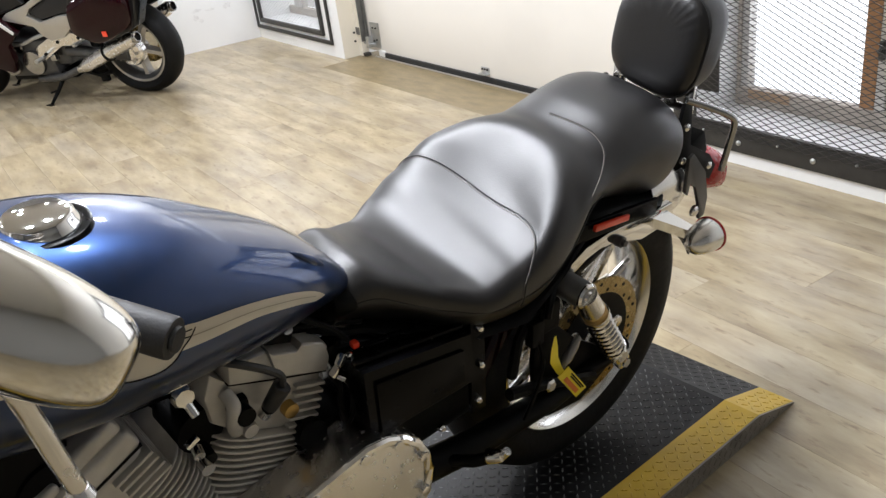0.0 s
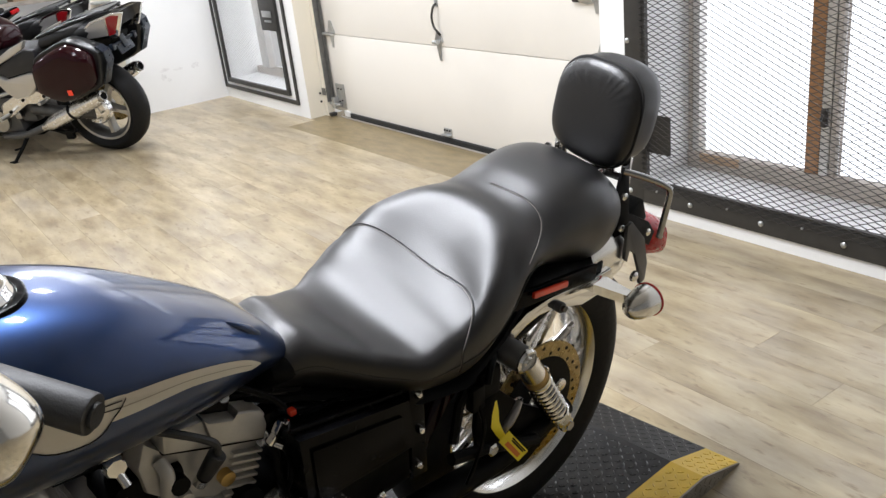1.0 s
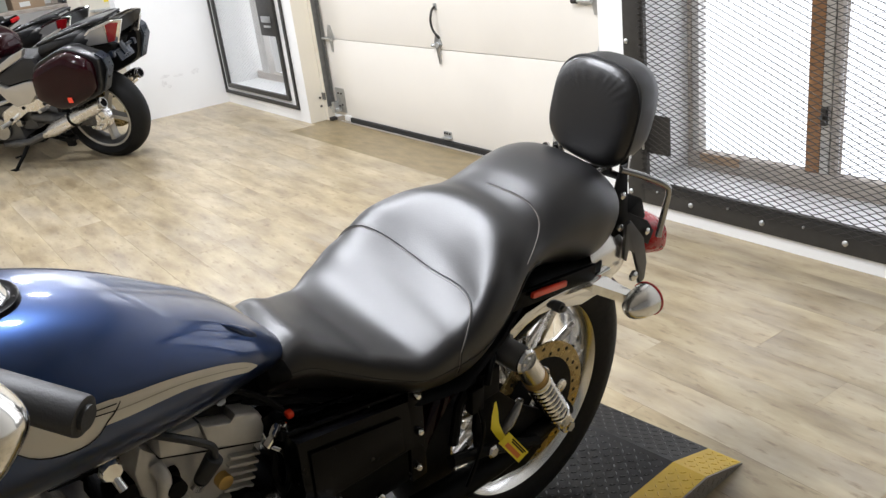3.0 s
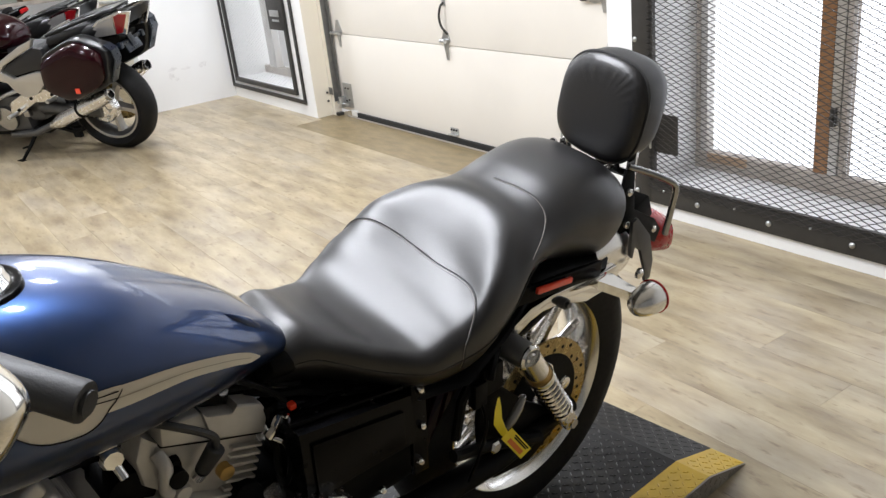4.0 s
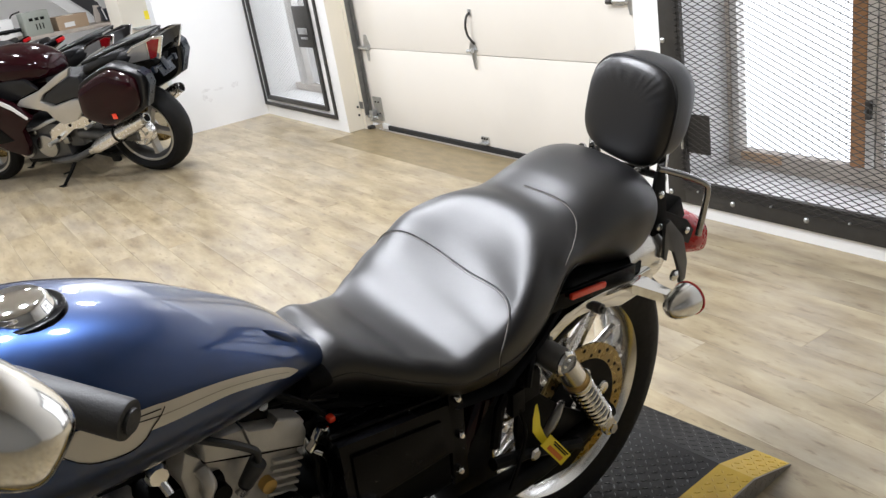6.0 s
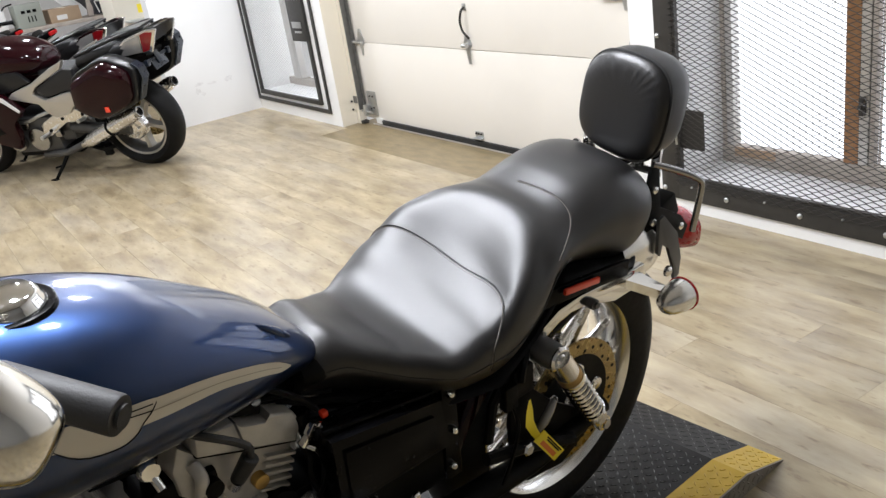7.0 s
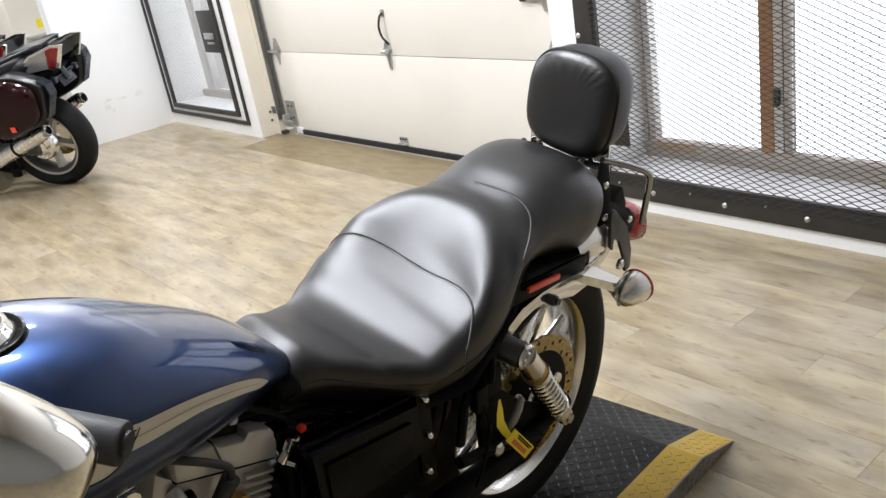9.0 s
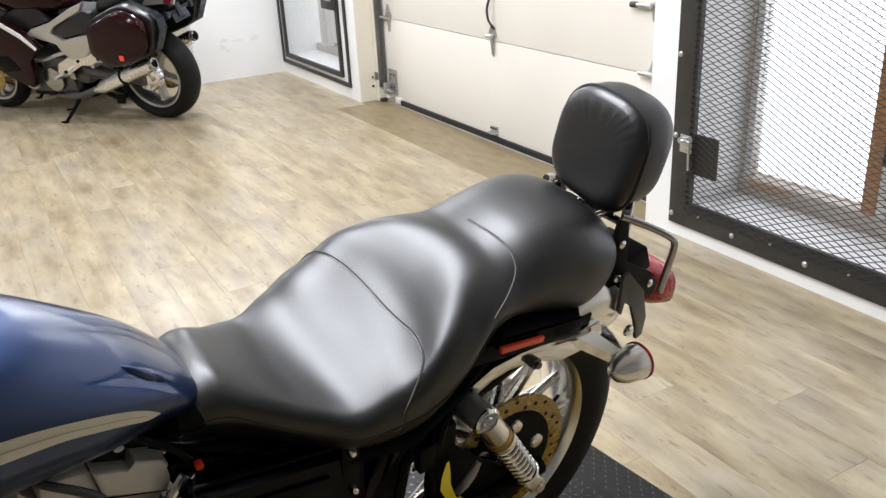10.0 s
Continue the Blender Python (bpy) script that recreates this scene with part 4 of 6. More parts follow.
part("light_base", loft([superring(x, h, t, (t + b) / 2, b, p=3, q=3, n=24) for x, h, t, b in ((-0.215, 0.06, 0.63, 0.53), (-0.26, 0.068, 0.628, 0.535), (-0.292, 0.068, 0.628, 0.540))]), M["chrome"], light, "chrome lamp base")
part("light_box", box(0.075, 0.10, 0.055, (-0.255, 0.03, 0.652), 0.006, (0, 22, 0)), M["matt"], bike, "black light housing")

# turn signal on its stalk
SX, SY, SZ = -0.126, 0.196, 0.553


def bullet(rows):
    return loft([[(SX + x, SY + r * math.cos(t), SZ + r * math.sin(t)) for t in (2 * math.pi * k / 28 for k in range(28))] for x, r in rows])


signal = part("turn_signal", bullet(((0.044, 0.002), (0.041, 0.011), (0.032, 0.020), (0.015, 0.028), (-0.006, 0.032), (-0.024, 0.0335))), M["egg"], bike, "chrome bullet turn signal", smooth=60)
part("signal_lens", bullet(((-0.0235, 0.0350), (-0.028, 0.0348), (-0.034, 0.026), (-0.036, 0.002))), M["red"], signal, "red lens")
part("signal_stalk", joined(loft([[(x, y + 0.0, z) for x, z in ((a - w, b - 0.012), (a + w, b - 0.010), (a + w, b + 0.010), (a - w, b + 0.012))] for y, a, b, w in ((0.10, -0.075, 0.590, 0.028), (0.13, -0.095, 0.575, 0.018), (0.165, -0.12, 0.558, 0.011), (0.19, -0.13, 0.553, 0.010))]), rod((-0.108, 0.19, 0.540), (-0.105, 0.205, 0.533), 0.007)), M["chrome"], bike, "chrome signal stalk")
part("signal_bracket", extrude([(-0.178, 0.675), (-0.193, 0.68), (-0.243, 0.625), (-0.263, 0.56), (-0.260, 0.52), (-0.243, 0.515), (-0.233, 0.555), (-0.213, 0.60), (-0.193, 0.615), (-0.188, 0.59), (-0.178, 0.60)], 0.108, 0.116, 0.002), M["dark_cast"], bike, "dark grey curved tail bracket")
part("bracket_bolt", lathe([(0.116, 0.012), (0.122, 0.011), (0.126, 0.006), (0.126, 0.001)], 12, "y", (-0.213, 0, 0.548), closed=False), M["chrome"], bike)

# shock absorber
FOOT, HEAD = Vector((0.010, 0.130, 0.300)), Vector((0.163, 0.154, 0.540))
along = (HEAD - FOOT).normalized()
shock = part("shock_absorber", joined(rod(FOOT + along * 0.01, HEAD, 0.010), rod(FOOT + along * 0.205, HEAD + along * 0.004, 0.0235, 0.0225, seg=24), rod(FOOT + along * 0.040, FOOT + along * 0.062, 0.014, 0.020, 20)), M["egg"], bike, "chrome coil-over rear shock absorber")
side1 = along.cross(Vector((0, 1, 0))).normalized()
side2 = along.cross(side1)
coil = []
for k in range(170):
    a = 2 * math.pi * 8 * k / 169
    coil.append(FOOT + along * (0.062 + 0.140 * k / 169) + 0.0215 * (math.cos(a) * side1 + math.sin(a) * side2))
part("spring_core", rod(FOOT + along * 0.06, FOOT + along * 0.205, 0.013, seg=16), M["matt"], shock, "dark damper rod inside the spring")
part("spring", tube(coil, 0.0050, 8), M["chrome"], shock, "bright chrome coil spring")
part("spring_seat", lathe([(0, 0.012), (0, 0.025), (0.005, 0.027), (0.009, 0.025), (0.009, 0.012)], 28, "z"), M["chrome"], shock).matrix_local = Matrix.Translation(FOOT + along * 0.053) @ along.to_track_quat("Z", "Y").to_matrix().to_4x4()
part("shock_collar", lathe([(0, 0.012), (0, 0.027), (0.006, 0.028), (0.010, 0.027), (0.010, 0.012)], 28, "z"), M["chrome"], shock).matrix_local = Matrix.Translation(FOOT + along * 0.204) @ along.to_track_quat("Z", "Y").to_matrix().to_4x4()
part("top_bush", rod(FOOT + along * 0.215, FOOT + along * 0.228, 0.0245, seg=24), M["brass"], shock, "yellow-brass upper collar")
part("brass_bush", rod(FOOT + along * 0.022, FOOT + along * 0.046, 0.0135, seg=16), M["brass"], shock, "yellow-brass lower bush")
part("lower_eye", joined(rod(FOOT + Vector((0, -0.02, 0)), FOOT + Vector((0, 0.014, 0)), 0.018, seg=20, bevel=0.003), rod(FOOT + Vector((0, 0.014, 0)), FOOT + Vector((0, 0.022, 0)), 0.011, seg=6)), M["chrome"], shock, "chrome lower eye with nut")
part("upper_mount", joined(rod(HEAD + Vector((0.028, -0.085, 0.026)), HEAD + Vector((0, -0.004, 0.0)), 0.0255, seg=24, bevel=0.003)), M["dark_cast"], bike, "dark grey upper shock mount")
part("upper_cap", joined(lathe([(-0.006, 0.024), (0.006, 0.025), (0.010, 0.021), (0.010, 0.014), (0.007, 0.013), (0.012, 0.009), (0.012, 0.001)], 28, "y", HEAD, closed=False)), M["chrome"], bike, "chrome shock mount cap")

# swingarm, belt guard and lower frame
for side in (1, -1):
    part("swingarm", tube([(0.56, side * 0.10, 0.33), (0.40, side * 0.115, 0.315), (0.20, side * 0.115, 0.30), (-0.02, side * 0.112, 0.315)], [0.03, 0.028, 0.024, 0.020], 12), M["matt"], bike, "black steel swingarm")
    part("seat_rail", tube(smooth_line([(0.64, side * 0.07, 0.64), (0.5, side * 0.085, 0.585), (0.35, side * 0.10, 0.555), (0.17, side * 0.105, 0.56), (0.05, side * 0.10, 0.585)], 4), 0.016, 10), M["black"], bike, "black frame rail")
    part("down_tube", tube(smooth_line([(0.64, side * 0.07, 0.65), (0.60, side * 0.09, 0.50), (0.57, side * 0.10, 0.33), (0.62, side * 0.10, 0.18), (0.8, side * 0.10, 0.15)], 4), 0.017, 10), M["black"], bike, "black frame tube")
part("fender_bracket", joined(box(0.05, 0.05, 0.06, (0.235, 0.115, 0.52), 0.006), tube([(0.26, 0.12, 0.54), (0.30, 0.125, 0.50), (0.31, 0.12, 0.42)], 0.010, 8), box(0.03, 0.02, 0.05, (0.27, 0.135, 0.505), 0.004), tube(smooth_line([(0.21, 0.12, 0.56), (0.24, 0.14, 0.55), (0.25, 0.145, 0.53)], 4), 0.008, 8)), M["matt"], bike, "black bracket and cables")
part("belt_guard", extrude([(0.40, 0.40), (0.30, 0.425), (0.10, 0.39), (0.02, 0.365), (0.02, 0.35), (0.12, 0.37), (0.30, 0.40), (0.40, 0.38)], -0.12, -0.08, 0.003), M["matt"], bike)
# Added black plate that hides the lower front of the disc.
part("caliper_bracket", extrude([(0.235, 0.500), (0.245, 0.405), (0.235, 0.300), (0.200, 0.250), (0.100, 0.232), (0.015, 0.275), (0.060, 0.350), (0.125, 0.400), (0.190, 0.470)], 0.100, 0.112, 0.003), M["matt"], bike, "black plate over the lower disc")
part("swing_bolt", lathe([(0, 0.014), (0.006, 0.014), (0.010, 0.010), (0.010, 0.001)], 6, "y", (0.235, 0.142, 0.372), closed=False), M["satin"], bike, "bright bolt head")
part("side_stay", tube([(0.33, 0.135, 0.40), (0.235, 0.138, 0.372), (0.10, 0.135, 0.31)], 0.012, 8), M["matt"], bike)
part("side_cable", tube(smooth_line([(0.27, 0.14, 0.50), (0.262, 0.15, 0.44), (0.28, 0.15, 0.38), (0.30, 0.145, 0.33)], 5), 0.004, 6), M["matt"], bike)
part("chrome_pin", tube([(0.166, 0.148, 0.448), (0.182, 0.151, 0.434), (0.198, 0.151, 0.418), (0.212, 0.149, 0.404)], [0.006, 0.009, 0.010, 0.007], 10), M["clearlens"], bike, "pale rubber peg end")

# battery box and cover
battery = part("battery_cover", loft([[(x, y, z) for x, z in ((0.42, 0.495), (0.63, 0.50), (0.635, 0.63), (0.43, 0.592))] for y in (0.03, 0.146)]), M["black"], bike, "gloss black battery cover", smooth=30)
part("cover_panel", extrude([(0.445, 0.505), (0.615, 0.512), (0.618, 0.605), (0.448, 0.572)], 0.146, 0.151, 0.002), M["black"], battery, "textured black panel")
part("cover_rib", joined(tube([(0.635, 0.125, 0.636), (0.43, 0.125, 0.597)], 0.004, 6), tube([(0.635, 0.09, 0.637), (0.43, 0.09, 0.598)], 0.004, 6)), M["black"], battery)
for x, z in ((0.405, 0.587), (0.402, 0.512), (0.49, 0.43), (0.408, 0.44)):
    part("cover_bolt", lathe([(0.135, 0.007), (0.141, 0.007), (0.145, 0.004), (0.145, 0.001)], 10, "y", (x, 0, z), closed=False), M["chrome"], bike)
part("side_bracket", extrude([(0.385, 0.41), (0.418, 0.41), (0.42, 0.605), (0.39, 0.60)], 0.125, 0.135, 0.002), M["black"], bike, "black upright bracket")
part("oil_tank", loft([superring(x, 0.10, 0.58, 0.45, 0.33, p=4, q=4, n=20) for x in (0.36, 0.40, 0.60, 0.62)]), M["matt"], bike, "black box under the seat")
part("terminal", joined(box(0.011, 0.012, 0.010, (0.615, 0.100, 0.647), 0.003)), M["amber"], bike, "red terminal boot")
for bm in (box(0.020, 0.012, 0.012, (0.640, 0.100, 0.632), 0.003, (0, 40, 20)), box(0.010, 0.012, 0.018, (0.626, 0.100, 0.629), 0.003, (0, 15, 30)), box(0.018, 0.012, 0.009, (0.652, 0.100, 0.617), 0.003, (0, 40, 0)), rod((0.650, 0.095, 0.606), (0.640, 0.106, 0.600), 0.005, seg=10)):
    part("wiring_clip", bm, M["chrome"], bike, "bright metal wiring clip")
part("wiring", joined(tube(smooth_line([(0.733, 0.085, 0.745), (0.688, 0.088, 0.722), (0.645, 0.09, 0.685), (0.622, 0.094, 0.655)], 5), 0.005, 6), tube(smooth_line([(0.655, 0.092, 0.615), (0.648, 0.10, 0.585), (0.652, 0.105, 0.55), (0.64, 0.10, 0.50)], 5), 0.006, 6), tube(smooth_line([(0.640, 0.094, 0.60), (0.628, 0.10, 0.575), (0.636, 0.11, 0.54), (0.65, 0.10, 0.50)], 5), 0.005, 6), tube(smooth_line([(0.66, 0.05, 0.67), (0.62, 0.07, 0.655), (0.57, 0.075, 0.635), (0.54, 0.08, 0.60)], 5), 0.007, 6), tube(smooth_line([(0.70, 0.05, 0.69), (0.64, 0.06, 0.675), (0.58, 0.07, 0.655)], 5), 0.005, 6)), M["matt"], bike, "black cables")

# engine: two finned cylinders in a V, crankcase, primary case
engine = part("engine_block", loft([[(x, y, z) for x, z in ((0.60, 0.22), (0.98, 0.20), (1.02, 0.30), (0.95, 0.42), (0.78, 0.45), (0.62, 0.42), (0.57, 0.32))] for y in (-0.10, 0.09)]), M["casting"], bike, "silver cast V-twin engine", smooth=30)


def cylinder(lean, x0, name_label, head_too=True):
    """One finned cylinder, leaning fore or aft, with a plain head and rocker box."""
    m = pose(x0, 0.0, 0.405, 0, lean, 0)
    cyl = part("cylinder", moved(rod((0, 0, -0.02), (0, 0, 0.17), 0.055, seg=24), m), M["casting"], engine, name_label)
    for k in range(16):
        z = 0.004 + 0.0104 * k
        ring = [(math.copysign(abs(math.cos(t)) ** 0.6, math.cos(t)) * 0.098 - 0.012, math.copysign(abs(math.sin(t)) ** 0.6, math.sin(t)) * 0.086) for t in (2 * math.pi * q / 32 for q in range(32))]
        part("fin", moved(loft([[(x * g, y * g, z + h) for x, y in ring] for g, h in ((0.985, 0.0), (1.0, 0.001), (1.0, 0.0034), (0.985, 0.0044))]), m), M["casting"], cyl, smooth=25)
    if not head_too:
        return cyl
    head = part("cylinder_head", moved(joined(box(0.150, 0.150, 0.062, (0, 0, 0.197), 0.014, segments=4), box(0.05, 0.03, 0.05, (0.045, 0.082, 0.195), 0.014, segments=4)), m), M["casting"], cyl)
    for k in range(4):
        part("head_fin", moved(box(0.060, 0.172, 0.005, (-0.052, 0, 0.174 + 0.0135 * k), 0.0018), m), M["casting"], head)
    rocker = part("rocker_box", moved(box(0.166, 0.158, 0.036, (0, 0, 0.2465), 0.011, segments=4), m), M["casting"], cyl, "silver cast rocker box")
    part("rocker_lid", moved(box(0.075, 0.150, 0.026, (-0.044, 0, 0.277), 0.010, segments=4), m), M["casting"], rocker)
    part("rocker_lid", moved(box(0.06, 0.150, 0.016, (0.045, 0, 0.272), 0.007, segments=4), m), M["casting"], rocker)
    part("gasket", moved(box(0.160, 0.154, 0.004, (0, 0, 0.2285), 0.0), m), M["matt"], rocker)
    for y in (-0.055, 0.05):
        part("rocker_bolt", moved(rod((0.008, y, 0.268), (0.008, y, 0.292), 0.009, seg=10, bevel=0.002), m), M["chrome"], rocker)
    return cyl


rear = cylinder(-24, 0.830, "finned rear cylinder", False)
cylinder(26, 0.90, "finned front cylinder")


def cast_side(outline, y0, y1, edge=0.005):
    """A casting cut along a side outline, its near rim rounded inward."""
    cx, cz = sum(p[0] for p in outline) / len(outline), sum(p[1] for p in outline) / len(outline)
    rows = []
    for y, k in ((y0, 0.0), (y1 - edge, 0.0), (y1 - edge * 0.35, 0.3), (y1, 1.0)):
        rows.append([(x + (cx - x) * k * edge / max(0.02, math.hypot(x - cx, z - cz)), y, z + (cz - z) * k * edge / max(0.02, math.hypot(x - cx, z - cz))) for x, z in outline])
    return loft(rows)


rear_head = part("cylinder_head", cast_side([(0.822, 0.690), (0.800, 0.665), (0.727, 0.633), (0.656, 0.604), (0.668, 0.570), (0.690, 0.545), (0.735, 0.540), (0.800, 0.575), (0.832, 0.610), (0.836, 0.655)], -0.07, 0.070, 0.007), M["casting"], rear, "grey cast cylinder head", smooth=35)
rocker = part("rocker_box", cast_side([(0.800, 0.700), (0.744, 0.694), (0.738, 0.684), (0.694, 0.668), (0.687, 0.676), (0.652, 0.660), (0.642, 0.638), (0.654, 0.609), (0.727, 0.637), (0.803, 0.669)], -0.07, 0.082), M["casting"], rear, "silver cast rocker box", smooth=35)
part("gasket", cast_side([(0.803, 0.669), (0.727, 0.6365), (0.653, 0.6085), (0.654, 0.6060), (0.727, 0.6340), (0.804, 0.6665)], -0.06, 0.079, 0.001), M["matt"], rocker)
part("rocker_joint", cast_side([(0.744, 0.694), (0.741, 0.694), (0.7325, 0.645), (0.7355, 0.645)], 0.06, 0.0835, 0.001), M["dark_cast"], rocker, "narrow dark joint")
for k in range(6):
    x, z = 0.676 + 0.0045 * k, 0.597 - 0.0125 * k
    part("head_fin", box(0.050, 0.16, 0.0052, (x + 0.006, 0, z), 0.0018, (0, -21, 0)), M["casting"], rear_head)
part("head_pipe", tube(smooth_line([(0.808, 0.072, 0.655), (0.806, 0.088, 0.640), (0.810, 0.086, 0.610), (0.806, 0.080, 0.590)], 5), 0.010, 12), M["casting"], rear_head, "cast intake bend")
part("head_nut", rod((0.787, 0.068, 0.583), (0.787, 0.088, 0.581), 0.012, seg=10, bevel=0.003), M["casting"], rear_head)
part("head_plug", rod((0.720, 0.066, 0.574), (0.720, 0.084, 0.573), 0.0125, seg=14, bevel=0.003), M["brass"], rear_head, "yellowish head plug")
part("top_bracket", cast_side([(0.742, 0.712), (0.737, 0.690), (0.696, 0.674), (0.690, 0.692), (0.704, 0.706)], 0.01, 0.068), M["matt"], engine, "black bracket over the rocker box")
part("bracket_bolt", rod((0.698, 0.060, 0.692), (0.704, 0.076, 0.708), 0.0085, seg=10, bevel=0.003), M["chrome"], engine, "bright bolt")
part("spark_lead", tube(smooth_line([(0.810, 0.085, 0.716), (0.787, 0.098, 0.705), (0.757, 0.102, 0.682), (0.739, 0.104, 0.663), (0.739, 0.104, 0.646)], 6), 0.0058, 8), M["grip"], engine, "black spark plug lead")
part("plug_boot", rod((0.739, 0.104, 0.646), (0.759, 0.092, 0.610), 0.0135, 0.011, 14, 0.002), M["grip"], engine, "black rubber plug boot")
part("plug_cap", rod((0.759, 0.092, 0.610), (0.763, 0.084, 0.596), 0.0105, seg=12), M["chrome"], engine)
part("engine_mount", joined(box(0.03, 0.03, 0.03, (0.795, 0.07, 0.625), 0.008), rod((0.795, 0.08, 0.62), (0.795, 0.10, 0.62), 0.014, seg=12)), M["matt"], bike)
part("choke_knob", joined(lathe([(0, 0.006), (0.01, 0.006), (0.012, 0.015), (0.02, 0.0165), (0.026, 0.013), (0.026, 0.001)], 9, "y", (0.870, 0.075, 0.700), closed=False), rod((0.870, 0.09, 0.698), (0.864, 0.106, 0.672), 0.006)), M["chrome"], bike, "chrome ribbed choke knob")
part("carburettor", joined(rod((0.845, -0.02, 0.60), (0.845, 0.06, 0.60), 0.035, seg=20, bevel=0.005), box(0.06, 0.05, 0.05, (0.845, 0.02, 0.56), 0.01), rod((0.852, 0.06, 0.575), (0.852, 0.085, 0.57), 0.012, seg=12)), M["matt"], bike, "dark carburettor between the cylinders")
part("carb_fitting", joined(rod((0.865, 0.082, 0.600), (0.868, 0.096, 0.596), 0.008, seg=10), rod((0.862, 0.085, 0.572), (0.862, 0.1, 0.570), 0.010, seg=10), box(0.02, 0.01, 0.008, (0.872, 0.092, 0.622), 0.002, (0, 30, 0))), M["chrome"], bike, "bright carburettor screws")
primary = part("primary_cover", loft([[(x, y, z) for x, z in [(0.655 + 0.120 * math.cos(t), 0.40 + 0.120 * math.sin(t)) for t in (radians(90 + 18 * k) for k in range(11))] + [(0.95 + 0.10 * math.cos(t), 0.36 + 0.10 * math.sin(t)) for t in (radians(270 + 18 * k) for k in range(11))]] for y in (0.09, 0.155, 0.165)]), M["satin"], engine, "brushed metal primary cover", smooth=30)
part("primary_rim", tube([(0.655 + 0.112 * math.cos(radians(90 + 18 * k)), 0.166, 0.40 + 0.112 * math.sin(radians(90 + 18 * k))) for k in range(11)] + [(0.95 + 0.093 * math.cos(radians(270 + 18 * k)), 0.166, 0.36 + 0.093 * math.sin(radians(270 + 18 * k))) for k in range(11)], 0.008, 8, closed=True), M["chrome"], primary, "raised polished rim")
part("gear_case", joined(box(0.13, 0.09, 0.12, (0.66, 0.045, 0.47), 0.02), rod((0.70, 0.07, 0.52), (0.70, 0.10, 0.525), 0.024, seg=16, bevel=0.004), rod((0.655, 0.08, 0.50), (0.655, 0.115, 0.50), 0.018, seg=14, bevel=0.003)), M["matt"], engine, "dark cast gearbox housing")
for x, z in ((0.557, 0.437), (0.603, 0.491), (0.665, 0.504), (0.75, 0.486), (0.557, 0.363)):
    part("primary_bolt", rod((x, 0.164, z), (x, 0.176, z), 0.009, seg=10, bevel=0.002), M["chrome"], primary)
part("foot_peg", tube([(0.47, 0.12, 0.33), (0.44, 0.16, 0.335), (0.42, 0.185, 0.35)], 0.011, 10), M["matt"], bike, "black folded passenger peg")
part("peg_end", joined(rod((0.424, 0.178, 0.348), (0.412, 0.200, 0.358), 0.015, 0.011, 12, 0.003), rod((0.408, 0.195, 0.350), (0.404, 0.204, 0.366), 0.008, seg=10)), M["chrome"], bike, "bright peg end")
part("side_stand", tube([(0.66, 0.11, 0.16), (0.58, 0.20, 0.06), (0.52, 0.26, 0.045)], [0.014, 0.012, 0.010], 10), M["satin"], bike, "steel side stand")
part("stand_foot", box(0.06, 0.03, 0.010, (0.52, 0.268, 0.043), 0.003, (8, 0, 15)), M["satin"], bike)

# Added dark backing; keeps bright floor from showing between the cylinders.
part("air_cleaner", joined(lathe([(-0.19, 0.001), (-0.19, 0.085), (-0.17, 0.10), (-0.12, 0.10), (-0.11, 0.09), (-0.11, 0.001)], 40, "y", (0.88, 0, 0.60), closed=False), box(0.16, 0.05, 0.12, (0.87, -0.09, 0.585), 0.02)), M["matt"], bike, "black backing behind the cylinders, shaped as an air cleaner")
part("horn", joined(lathe([(0.03, 0.001), (0.03, 0.05), (0.045, 0.056), (0.06, 0.05), (0.066, 0.03), (0.066, 0.001)], 28, "y", (1.03, 0, 0.62), closed=False), box(0.05, 0.06, 0.18, (1.03, 0.0, 0.60), 0.01)), M["matt"], bike, "black horn and front bracket")

# front end
FX, FZ = 1.560, 0.335
front = part("front_wheel", lathe([(-0.05, 0.015), (-0.05, 0.035), (0.05, 0.035), (0.05, 0.015)], 28, "y", (FX, 0, FZ)), M["satin"], bike, "front wheel with chrome rim")
part("tyre", lathe([(-0.038, 0.24), (-0.048, 0.268), (-0.042, 0.298), (-0.02, 0.322), (0, 0.325), (0.02, 0.322), (0.042, 0.298), (0.048, 0.268), (0.038, 0.24), (0.03, 0.232), (-0.03, 0.232)], 72, "y", (FX, 0, FZ)), M["tyre"], front, "black front tyre")
part("rim", lathe([(-0.036, 0.242), (-0.036, 0.226), (0, 0.212), (0.036, 0.226), (0.036, 0.242), (0.028, 0.233), (-0.028, 0.233)], 60, "y", (FX, 0, FZ)), M["chrome"], front, "polished rim")
for k in range(13):
    a = 2 * math.pi * k / 13
    part("spoke", rod((FX + 0.03 * math.cos(a), 0, FZ + 0.03 * math.sin(a)), (FX + 0.218 * math.cos(a), 0, FZ + 0.218 * math.sin(a)), 0.011, 0.008, 8), M["satin"], front)
part("front_fender", loft([[(FX + r * math.cos(a), y, FZ + r * math.sin(a)) for r, y in ((0.335, -0.06), (0.352, -0.055), (0.366, -0.03), (0.370, 0.0), (0.366, 0.03), (0.352, 0.055), (0.335, 0.06), (0.360, 0.028), (0.364, 0.0), (0.360, -0.028))] for a in (radians(25 + 8 * k) for k in range(18))]), M["blue"], bike, "dark blue front fender", smooth=50)
